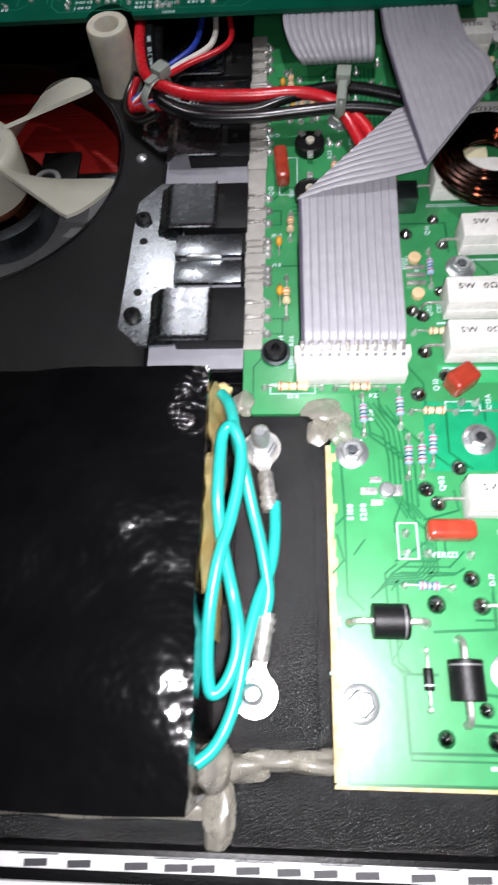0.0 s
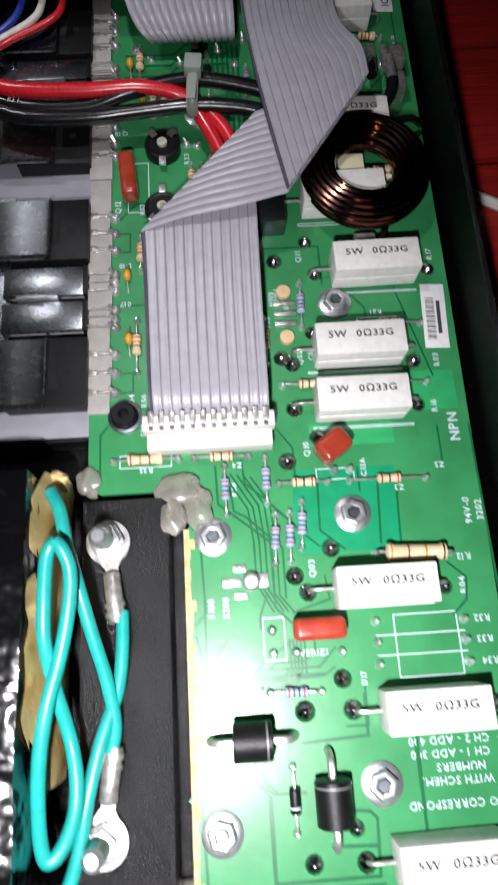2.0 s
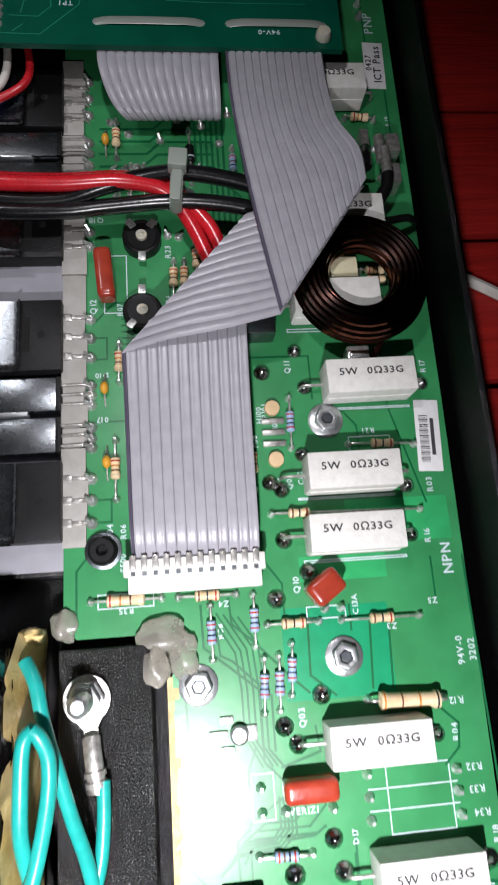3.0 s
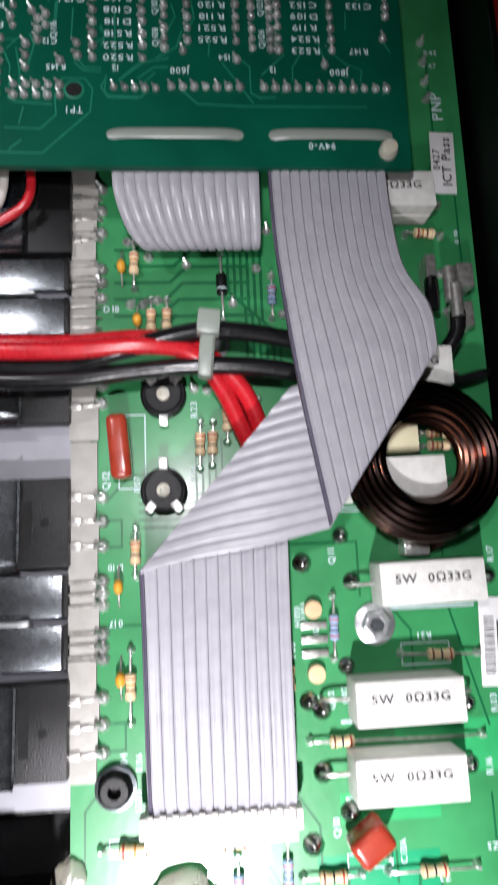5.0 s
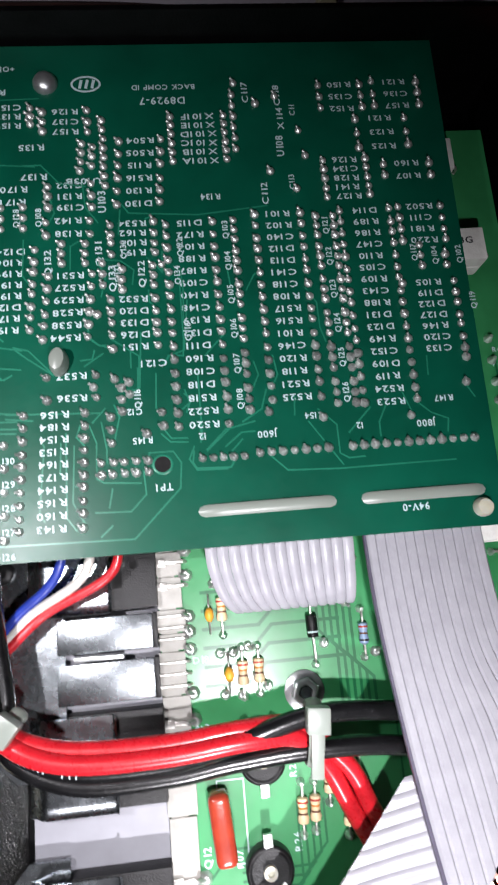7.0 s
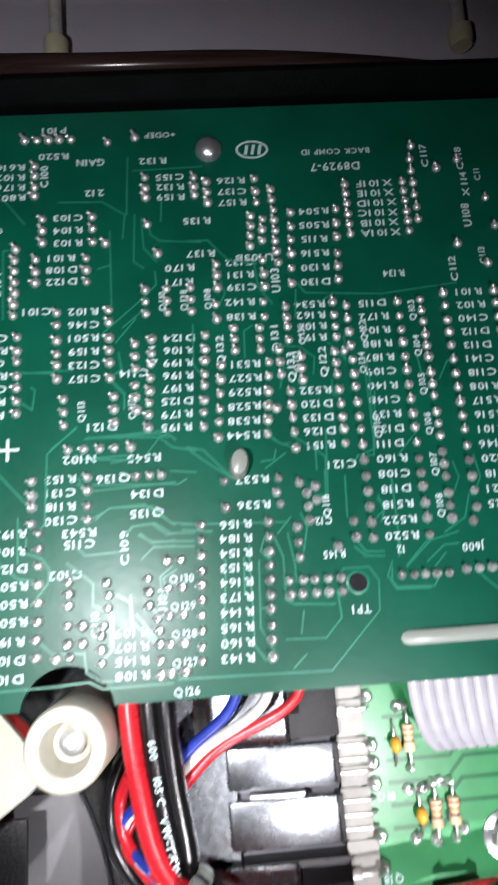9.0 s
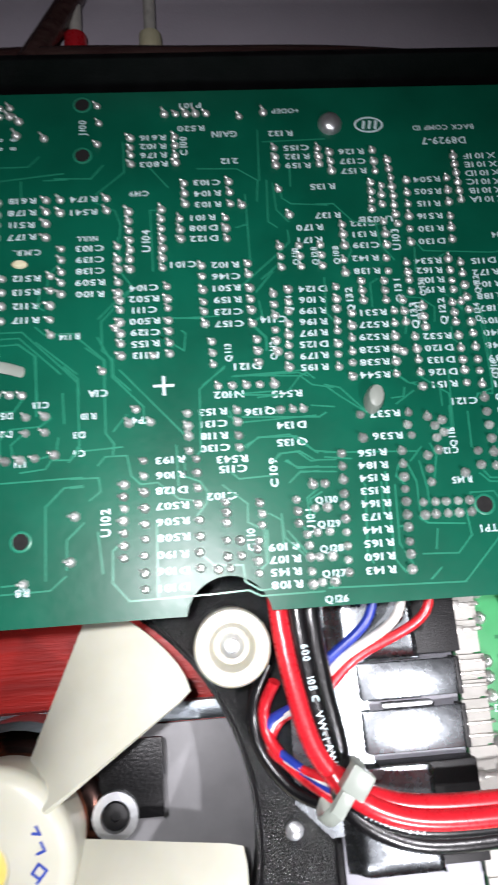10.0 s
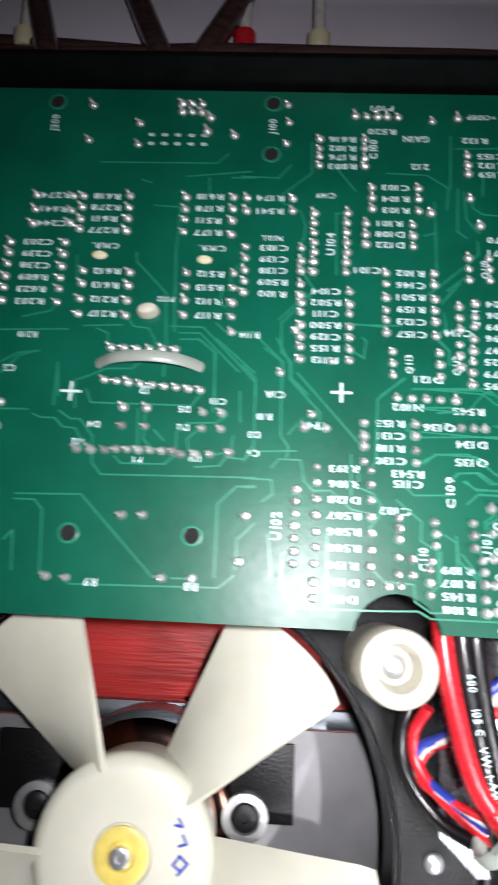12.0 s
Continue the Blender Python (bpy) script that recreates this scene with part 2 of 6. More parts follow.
def thing(name, label, category, x=0, y=0, z=0, turn=0, group="", kind=""):
    ob = new(name)
    ob.empty_display_size = 0.005
    ob.matrix_basis = pose(x * S, y * S, z * S, 0, 0, turn)
    return tagged(ob, label, category, group, kind)


GLYPH = {}


def glyph(ch):
    """Triangles of one letter of the built-in font at size 1, and its advance."""
    if ch not in GLYPH:
        def raw(body):
            cu = bpy.data.curves.new("letter", "FONT")
            cu.body, cu.size, cu.resolution_u, cu.offset = body, 1.0, 2, 0.02
            ob = bpy.data.objects.new("letter", cu)
            me = ob.to_mesh()
            vs = [v.co.copy() for v in me.vertices]
            fs = [tuple(p.vertices) for p in me.polygons]
            ob.to_mesh_clear()
            bpy.data.objects.remove(ob)
            bpy.data.curves.remove(cu)
            return vs, fs
        vs, fs = raw(ch)
        wide = max((v.x for v in vs), default=0.3)
        GLYPH[ch] = (vs, fs, wide + 0.09 if ch != " " else 0.35)
    return GLYPH[ch]


class Print:
    """Gathers letters, lines and bars of ink into one thin mesh."""

    def __init__(self):
        self.v, self.f, self.n = [], [], 0

    def text(self, body, x, y, size, turn=0, z=0.0, squeeze=1.0):
        total = sum(glyph(c)[2] for c in body)
        ca, sa = math.cos(radians(turn)), math.sin(radians(turn))
        run = -total / 2
        for c in body:
            vs, fs, adv = glyph(c)
            n = len(self.v)
            for p in vs:
                a, b = (p.x + run) * size * squeeze, (p.y - 0.35) * size
                self.v.append(((x + a * ca - b * sa) * S, (y + a * sa + b * ca) * S, z * S))
            self.f += [tuple(i + n for i in f) for f in fs]
            run += adv

    def line(self, pts, w, z=0.0):
        for (x0, y0), (x1, y1) in zip(pts, pts[1:]):
            d = math.hypot(x1 - x0, y1 - y0) or 1
            ux, uy = (x1 - x0) / d, (y1 - y0) / d
            e = w * 0.4
            x0e, y0e, x1e, y1e = x0 - ux * e, y0 - uy * e, x1 + ux * e, y1 + uy * e
            px, py = -uy * w / 2, ux * w / 2
            n = len(self.v)
            self.n += 1
            zz = z + 0.0001 * (self.n % 61)  # each stroke lies a hair above the last
            self.v += [(a * S, b * S, zz * S) for a, b in ((x0e + px, y0e + py), (x0e - px, y0e - py), (x1e - px, y1e - py), (x1e + px, y1e + py))]
            self.f.append((n, n + 1, n + 2, n + 3))

    def rect(self, x0, y0, x1, y1, w, z=0.0):
        self.line([(x0, y0), (x1, y0), (x1, y1), (x0, y1), (x0, y0)], w, z)

    def ring(self, x, y, r, w, z=0.0, n=20):
        self.line(arc(x, y, r, 0, 360, n), w, z)

    def done(self, name, material, parent, label="", kind=""):
        me = bpy.data.meshes.new(name)
        me.from_pydata(self.v, [], self.f)
        me.materials.append(material)
        ob = new(name, me)
        ob.parent = parent
        return tagged(ob, label, kind=kind)


JOINTS = {}


def joint_mesh(kind):
    if kind not in JOINTS:
        bm = B()
        if kind == "big":
            lathe(bm, [(0.30, 0), (0.27, 0.06), (0.17, 0.16), (0.08, 0.25), (0.02, 0.27)], seg=10)
        elif kind == "pin":
            lathe(bm, [(0.085, 0), (0.08, 0.03), (0.045, 0.10), (0.03, 0.16)], seg=7)
        else:
            lathe(bm, [(0.10, 0), (0.095, 0.03), (0.05, 0.085)], seg=7)
            lo, hi = Vector((0, 0, 0.07)), Vector((-0.085, 0.035, 0.15))
            sweep(bm, [lo, hi], 0.032, seg=5)
        me = finish(bm, "solder_joint", True)
        me.materials.append(SOLDERBIG if kind == "big" else SOLDER)
        JOINTS[kind] = me
    return JOINTS[kind]


def joint(parent, x, y, z, kind="small", turn=0, scale=1.0):
    ob = new("solder_joint", joint_mesh(kind))
    ob.parent = parent
    ob.matrix_basis = pose(x * S, y * S, z * S, 0, 0, turn) @ Matrix.Diagonal((scale, scale, scale, 1))
    return ob


# ---- the bench, the room and the case ----
bench = thing("bench", "red painted wooden slat bench under the open amplifier", "bench", kind="structure")
slat = bevel(box(B(), -45, 40, -2.6, 2.6, -1.0, 0), 0.12)
slat_mesh = None
for k in range(-5, 7):
    if slat_mesh is None:
        ob = part("slat", slat, REDWOOD, bench)
        slat_mesh = ob.data
    else:
        ob = new("slat", slat_mesh)
        ob.parent = bench
    ob.location = (0, (k * 5.5 - 0.05) * S, -3.5 * S)
solid("floor", box(B(), -90, 90, -90, 90, -46, -45), DARKROOM, "dim grey floor under the bench", "floor", kind="structure")
solid("wall_back", box(B(), -90, 90, 52.2, 53.6, -45, 90), CLOTH, "pale lilac painted wall behind the amplifier", "wall", kind="structure")
# these walls and the ceiling are unseen, added to enclose the scene in darkness
solid("unseen_wall_left", box(B(), -91, -90, -90, 52.0, -45, 90), DARKROOM, "unseen room wall, added and kept dark to cut reflections", "wall", kind="structure")
solid("unseen_wall_right", box(B(), 90, 91, -90, 52.0, -45, 90), DARKROOM, "unseen room wall, added and kept dark to cut reflections", "wall", kind="structure")
solid("unseen_wall_front", box(B(), -90, 90, -91, -90, -45, 90), DARKROOM, "unseen room wall, added and kept dark to cut reflections", "wall", kind="structure")
solid("ceiling", box(B(), -91, 91, -91, 53.6, 90.2, 91), DARKROOM, "unseen ceiling, added and kept dark to cut reflections", "ceiling", kind="structure")
solid("ledge", bevel(box(B(), -60, 60, 34.9, 52.0, -4.8, -3.6), 0.1), CLOTH, "pale lilac shelf along the wall behind the amplifier", "shelf", kind="structure")

case = thing("amplifier_case", "open black steel amplifier case with textured paint", "case", kind="structure")
part("floor_plate", bevel(box(B(), -31, 10.42, -4.06, 8.1, -1.05, -0.9), 0.03), BLACKPAINT, case)
part("floor_plate", bevel(box(B(), -2.3, 10.42, 8.12, 34.34, -1.05, -0.9), 0.03), BLACKPAINT, case)
part("floor_plate", bevel(box(B(), -31, -18.2, 8.12, 34.34, -1.05, -0.9), 0.03), BLACKPAINT, case)
part("floor_plate", bevel(box(B(), -18.15, -2.32, 24.3, 34.34, -1.05, -0.9), 0.03), BLACKPAINT, case)
part("side_wall", bevel(box(B(), 10.44, 10.62, -5.2, 34.6, -3.4, 1.5), 0.04), BLACKPAINT, case)
part("side_wall", bevel(box(B(), -31.2, -31.02, -5.2, 34.6, -3.4, 3.1), 0.04), BLACKPAINT, case)
part("rear_panel", bevel(box(B(), -31, 10.42, 34.36, 34.52, -3.4, 2.75), 0.03), BLACKFLAT, case)
front = B()
box(front, -31, 10.42, -4.75, -4.08, -3.4, -0.35)
bevel(front, 0.03)
part("front_rail", front, BLACKFLAT, case)
strip = Print()
part("front_label", bevel(box(B(), -31, 10.3, -4.5, -4.2, -0.345, -0.30), 0.01), PAPER, case, "white strip with black blocks along the front rail")
for x in (-7.5, -6.3, -5.6, -4.4, -3.4, -2.1, -1.2, -0.6, 0.4, 1.3, 2.1, 3.0, 4.2, 5.4, 6.3, 7.2, 8.4):
    strip.line([(x, -4.40), (x + 0.42, -4.38)], 0.15, -0.294)
for x in (-6.4, -4.6, -1.5, 0.3, 2.2, 4.3, 6.2):
    strip.line([(x, -4.22), (x + 0.9, -4.22)], 0.03, -0.294)
strip.done("strip_marks", BLACKINK, case)
part("front_fascia", bevel(box(B(), -31, 10.62, -6.4, -4.78, -3.4, -0.42), 0.06), PAPER, case, "pale front fascia edge")

# the raised black bracket between transformer and output board
br = thing("mounting_bracket", "black textured steel bracket with two earth bolts", "bracket")
part("plate", bevel(box(B(), 0.15, 2.22, -1.95, 6.45, 0.12, 0.30), 0.05), BLACKPAINT, br)
part("flange", bevel(box(B(), 2.02, 2.20, -1.95, 6.45, -0.88, 0.118), 0.03), BLACKPAINT, br)
part("flange", bevel(box(B(), 0.17, 0.32, -1.95, 6.45, -0.88, 0.118), 0.03), BLACKPAINT, br)

# ---- the wrapped transformer ----
tr = thing("transformer", "power transformer wrapped in glossy black plastic film", "transformer")
bm = B()
box(bm, -9.6, -0.42, -3.0, 6.7, -0.88, 3.0)
bmesh.ops.subdivide_edges(bm, edges=bm.edges[:], cuts=14, use_grid_fill=True)
for v in bm.verts:
    w = noise.noise(Vector((v.co.x * 0.35, v.co.y * 0.5, v.co.z * 0.5))) * 0.22 + noise.noise(v.co * 1.1) * 0.07
    k = max(abs(v.co.y - 1.85) / 4.85, abs(v.co.x + 5.0) / 4.6)
    if v.co.z > 2.0:
        v.co.z -= 0.55 * max(0, k - 0.55) ** 1.5 * 2
    v.co.z += w * (1 if v.co.z > 0 else 0)
    v.co.x += (w * 0.6 + 0.12 * (v.co.z - 3) * -0.1)
    v.co.y += w * 0.5
part("film_wrap", bm, GLOSSBLACK, tr)
tape = B()
n = 26
rows = []
for i in range(n + 1):
    y = 6.95 - 6.6 * i / n
    top = 2.35 + 0.12 * math.sin(i * 1.3) - 0.9 * max(0, 1 - i / 3) - 0.9 * max(0, (i - 20) / 6)
    rows.append([tape.verts.new((-0.44 + 0.24 * (1 - h) + 0.12 * math.sin(h * 3) + 0.10 * noise.noise(Vector((i * 0.4, h * 2, 3))), y, -0.1 + (top + 0.1) * h)) for h in (0, 0.25, 0.5, 0.75, 1)])
for a, b in zip(rows, rows[1:]):
    for k in range(4):
        tape.faces.new((a[k], a[k + 1], b[k + 1], b[k]))
bmesh.ops.solidify(tape, geom=tape.faces[:], thickness=0.05)
part("winding_tape", tape, TAPE, tr, "amber varnished tape edge, creased and torn")
part("tape_end", lump(B(), -0.25, 6.85, 0.9, 0.25, 0.2, 0.55, 0.3, 4), TAPE, tr, "crumpled brown tape end")

# ---- earth bolts, lugs and the teal wires ----
bolt = thing("earth_bolt", "zinc hex nut and bolt clamping an earth lug", "bolt", 0.80, 5.40, 0.30, group="earth bolts")
part("washer", lathe(B(), [(0.50, 0), (0.50, 0.07), (0.2, 0.075)], seg=24), STEEL, bolt)
part("nut", bevel(lathe(B(), [(0.42, 0.07), (0.42, 0.42), (0.2, 0.43)], seg=6), 0.03), STEEL, bolt)
part("nut", bevel(lathe(B(), [(0.36, 0.43), (0.36, 0.62), (0.18, 0.63)], seg=6), 0.03), STEEL, bolt)
part("thread", lathe(B(), [(0.21 + 0.02 * (k % 2), 0.60 + 0.035 * k) for k in range(19)] + [(0.14, 1.3)], seg=16), STEEL, bolt)
copy_thing(bolt, pose(0.74 * S, -0.82 * S, 0.30 * S, 0, 0, 20))
lug = thing("cable_lug", "tinned crimp lug on the end of a teal earth wire", "cable lug", 0.80, 5.40, 0.40, 8, group="cable lugs")
bm = B()
prism(bm, arc(0, 0, 0.52, -60, 240, 20) + [(-0.15, -0.62), (-0.16, -1.0), (0.16, -1.0), (0.15, -0.62)], 0, 0.07)
part("ring", bm, TIN, lug)
part("barrel", sweep(B(), [Vector((0, -0.78, 0.12)), Vector((0, -1.0, 0.22)), Vector((0, -1.35, 0.24)), Vector((0, -1.85, 0.24))], 0.20, 0.16, 12), TIN, lug)
part("crimp", sweep(B(), [Vector((0, -1.42, 0.25)), Vector((0, -1.52, 0.25))], 0.24, 0.19, 12), TIN, lug)
part("crimp", sweep(B(), [Vector((0, -1.62, 0.25)), Vector((0, -1.74, 0.25))], 0.24, 0.19, 12), TIN, lug)
copy_thing(lug, pose(0.74 * S, -0.82 * S, 0.40 * S, 0, 0, 172))
w1 = [(1.17, 3.79, 0.64), (1.18, 3.03, 0.7), (1.09, 2.16, 0.75), (0.77, 1.18, 0.9), (0.53, 0.15, 1.0), (0.36, -0.82, 1.0), (0.13, -1.51, 1.0), (-0.14, -1.96, 1.1), (-0.48, -2.23, 1.2)]
w2 = [(0.92, 0.87, 0.64), (1.03, 1.48, 0.75), (0.89, 2.39, 1.0), (0.64, 3.41, 1.4), (0.43, 4.33, 1.7), (0.22, 5.16, 1.9), (0.05, 5.95, 1.9), (-0.2, 6.4, 1.75)]
w3 = [(0.16, 5.21, 2.4), (-0.06, 4.95, 2.35), (-0.12, 3.89, 2.25), (-0.12, 3.22, 2.1), (-0.01, 2.35, 1.7), (0.21, 1.37, 1.3), (0.36, 0.63, 1.3), (0.35, 0.01, 1.3), (0.17, -0.53, 1.3), (-0.06, -0.81, 1.35), (-0.22, -0.72, 1.4), (-0.28, -0.04, 1.6), (-0.22, 1.02, 1.9), (-0.06, 2.01, 2.05), (0.18, 2.97, 2.05), (0.36, 3.93, 2.15), (0.39, 4.62, 2.25), (0.25, 5.05, 2.38), (0.10, 5.2, 2.4)]
for pts in (w1, w2, w3):
    solid("earth_wire", sweep(B(), spline(pts, 8), 0.15, seg=12), TEAL, "teal green insulated earth wire looped beside the transformer", "wire", "earth wires")

# ---- hot glue ----
def smear(seed, blobs, label):
    """Flattened lumps run together into one smear."""
    bm = B()
    for k, (x, y, z, rx, ry, rz) in enumerate(blobs):
        lump(bm, x, y, z, rx, ry, rz, 0.22, seed + k)
    solid("glue_blob", bm, GLUE, label, "glue", "glue blobs")


smear(0, ((2.55, 6.55, 0.12, 0.62, 0.42, 0.22), (2.95, 6.15, 0.12, 0.35, 0.5, 0.2), (2.35, 5.95, 0.3, 0.30, 0.42, 0.14)), "cloudy lump of hot-melt glue over the bracket corner")
smear(4, ((0.25, 7.0, 0.0, 0.3, 0.4, 0.22),), "small dab of hot-melt glue at the tape end")
smear(6, ((2.2, -2.25, -0.5, 0.75, 0.3, 0.42), (1.2, -2.2, -0.55, 0.9, 0.26, 0.36), (0.3, -2.4, -0.55, 0.8, 0.34, 0.36)), "long translucent smear of hot-melt glue along the bracket foot")
smear(10, ((-0.2, -2.3, 0.0, 0.42, 0.6, 0.75), (-0.12, -3.3, -0.6, 0.4, 0.85, 0.3)), "tall smear of hot-melt glue at the transformer corner")
smear(13, ((-2.4, -3.25, -0.66, 2.6, 0.34, 0.3), (-6.4, -3.28, -0.68, 2.8, 0.32, 0.28)), "long translucent smear of hot-melt glue along the transformer foot")

# ---- the lower output board ----
board = thing("output_board", "bright green output circuit board screwed into the case", "circuit board")
outline = [(2.60, -2.67), (9.95, -2.67), (10.12, 12.0), (10.2, 33.0), (0.20, 33.0), (0.20, 6.95), (0.5, 6.65), (2.55, 6.65), (2.95, 6.2), (2.62, 5.6)]
part("laminate", prism(B(), outline, -0.16, 0), PCB, board)
edge = B()
for k in range(34):
    y = -2.6 + k * 0.243
    d = 0.06 + 0.10 * abs(noise.noise(Vector((k * 0.7, 2, 1)))) + (0.10 if k % 6 == 2 else 0)
    box(edge, 2.55, 2.62 + d, y, y + 0.245, -0.165, 0.004)
box(edge, 2.55, 9.95, -2.72, -2.64, -0.165, 0.004)
part("bare_edge", edge, FR4, board, "chipped bare tan edge of the board", smooth=False)
for x, y in ((3.25, 5.44), (6.75, 5.82), (3.19, -0.9), (6.75, -0.15), (6.9, 11.7), (3.4, 18.3)):
    part("standoff", lathe(B(), [(0.3, -0.88), (0.3, -0.17)], x, y, 0, 12), STEEL, board)
silk, cu, dark, land = Print(), Print(), Print(), Print()
# mask relief: paler copper areas and dark gaps between them
for pts in ([(3.0, 4.1), (3.0, 1.6), (3.4, 1.2)], [(4.25, 1.9), (4.25, 0.4), (4.0, 0.0), (4.3, -0.35)], [(4.3, -0.3), (4.3, -2.1), (6.6, -2.1)],
            [(4.4, 2.3), (5.6, 2.3), (6.0, 2.7)], [(4.35, 2.15), (5.7, 2.15)], [(4.3, 2.0), (4.1, 1.7)], [(7.6, 0.6), (7.62, -2.6)], [(6.1, 1.0), (6.6, 1.0), (6.6, 2.1)],
            [(4.5, 4.0), (4.3, 3.5), (4.3, 3.2)], [(7.0, 7.0), (7.0, 6.4)], [(9.2, 8.0), (9.2, 7.0)], [(0.95, 14.6), (1.5, 15.2), (2.0, 15.2)], [(0.9, 14.2), (1.3, 14.2), (1.3, 13.6), (0.9, 13.6)],
            [(1.0, 11.9), (2.0, 11.9)], [(1.0, 9.9), (1.35, 9.9), (1.35, 9.35), (1.0, 9.35)], [(0.5, 7.2), (0.5, 8.2), (0.9, 8.7)], [(5.0, 13.5), (6.6, 13.5), (6.6, 12.3)],
            [(7.3, 12.0), (7.7, 11.5), (7.7, 9.9)], [(8.6, 14.0), (8.6, 12.0), (9.3, 9.4)], [(4.9, 8.3), (5.4, 7.6), (5.4, 6.9)], [(3.5, 3.0), (3.2, 2.6)]):
    dark.line(pts, 0.05, 0.004)
for k in range(5):
    dark.line([(1.7, 14.0 + 0.18 * k), (2.6 + 0.15 * k, 14.0 + 0.18 * k), (3.0 + 0.15 * k, 14.4 + 0.18 * k), (3.0 + 0.15 * k, 16.0)], 0.05, 0.004)
for k in range(6):
    dark.line([(1.2, 18.6 + 0.42 * k), (2.2 + 0.1 * k, 18.6 + 0.42 * k), (2.6 + 0.1 * k, 19.0 + 0.42 * k), (4.4, 19.0 + 0.42 * k)], 0.08, 0.004)
for k in range(6):
    dark.line([(3.9 + 0.16 * k, 21.0), (3.9 + 0.16 * k, 19.6 - 0.15 * k), (4.3 + 0.16 * k, 19.2 - 0.15 * k), (4.3 + 0.16 * k, 17.6)], 0.07, 0.004)
for pts in ([(5.5, 18.0), (5.5, 16.0)], [(5.8, 18.5), (5.8, 16.0)], [(6.1, 18.5), (6.1, 17.0)], [(8.6, 22.0), (9.4, 23.2), (9.4, 26.0)], [(8.7, 19.0), (9.8, 20.2), (9.8, 24.0)]):
    dark.line(pts, 0.05, 0.004)
dark.line([(2.72, 0.75), (2.88, -2.62), (9.89, -2.58)], 0.07, 0.0045)
dark.line([(3.95, 0.83), (4.01, -0.04), (4.37, -0.27), (5.05, -0.27)], 0.07, 0.0045)
dark.line([(4.25, -0.36), (4.27, -1.96), (6.51, -1.95), (6.57, -0.86), (6.42, -0.72), (6.03, -0.68)], 0.07, 0.0045)
dark.line([(6.57, 1.65), (6.56, 0.79), (5.06, 0.71)], 0.07, 0.0045)
dark.line([(7.65, 0.79), (7.6, -2.59)], 0.07, 0.0045)
dark.line([(4.16, 0.56), (4.15, 0.0), (4.41, -0.22)], 0.07, 0.0045)
dark.line([(5.7, -1.35), (6.54, -1.38)], 0.07, 0.0045)
dark.line([(9.53, 0.83), (10.04, 0.75), (9.89, -2.58)], 0.07, 0.0045)
dark.line([(2.53, -0.29), (2.76, -0.07)], 0.07, 0.0045)
dark.line([(3.4, 7.21), (3.43, 6.25), (4.68, 5.22), (4.68, 3.68), (5.07, 3.28), (5.07, 2.94)], 0.055, 0.0045)
dark.line([(3.75, 6.64), (3.81, 6.05), (4.09, 5.9), (4.95, 5.08), (4.95, 3.9)], 0.055, 0.0045)
dark.line([(4.07, 7.35), (4.12, 6.74), (4.59, 6.33), (5.54, 5.36), (5.86, 5.07)], 0.055, 0.0045)
dark.line([(5.96, 7.02), (5.91, 5.45), (6.48, 4.97)], 0.055, 0.0045)
dark.line([(7.47, 6.6), (7.38, 5.06)], 0.055, 0.0045)
dark.line([(7.94, 6.59), (7.87, 5.05)], 0.055, 0.0045)
dark.line([(10.03, 8.0), (10.1, 2.1)], 0.055, 0.0045)
dark.line([(5.92, 4.34), (5.99, 3.8), (5.07, 3.54)], 0.055, 0.0045)
dark.line([(4.26, 2.44), (4.94, 2.86), (5.07, 2.94)], 0.055, 0.0045)
dark.line([(4.18, 1.79), (4.13, 2.12), (4.6, 2.44), (5.27, 2.44), (5.53, 2.69), (5.55, 3.28)], 0.055, 0.0045)
dark.line([(3.98, 1.4), (3.96, 2.12), (4.26, 2.36)], 0.055, 0.0045)
dark.line([(5.95, 2.27), (5.69, 2.11), (5.06, 2.07)], 0.055, 0.0045)
dark.line([(8.89, 3.26), (9.27, 3.61), (9.33, 4.13), (8.93, 4.5)], 0.055, 0.0045)
dark.line([(2.77, 3.38), (3.02, 3.64), (2.96, 5.1)], 0.055, 0.0045)
dark.line([(2.65, 2.12), (2.94, 2.45), (2.78, 3.12)], 0.055, 0.0045)


def gap(*pts):
    dark.line(pts, 0.05, 0.0046)


gap((3.59, 7.03), (4.16, 6.09), (4.26, 5.26), (4.27, 4.26), (4.63, 3.59))
gap((3.77, 7.00), (4.29, 6.12), (4.39, 5.26), (4.40, 4.18), (4.74, 3.59))
gap((3.94, 6.96), (4.43, 6.16), (4.53, 5.26), (4.54, 4.11), (4.86, 3.59))
gap((4.11, 6.93), (4.57, 6.19), (4.66, 5.25), (4.67, 4.03), (4.97, 3.59))
gap((4.28, 6.89), (4.71, 6.22), (4.80, 5.25), (4.80, 3.96), (5.09, 3.59))
gap((4.95, 2.93), (4.95, 2.35), (4.76, 2.13), (4.13, 2.11), (3.80, 1.72))
gap((5.04, 2.93), (5.04, 2.31), (4.81, 2.08), (4.09, 2.04), (3.75, 1.66))
gap((5.12, 2.93), (5.12, 2.27), (4.87, 2.03), (4.05, 1.97), (3.70, 1.61))
gap((5.21, 2.93), (5.20, 2.23), (4.92, 1.97), (4.01, 1.90), (3.64, 1.56))
gap((5.30, 2.93), (5.29, 2.19), (4.98, 1.92), (3.97, 1.84), (3.59, 1.51))
# copper lands under the screws
land.line([(6.15, 5.95), (7.1, 5.95)], 2.1, 0.001)
cu.line([(6.1, 7.9), (7.8, 7.9)], 0.6, 0.003)
cu.line([(7.6, 9.0), (9.4, 9.0)], 1.1, 0.002)
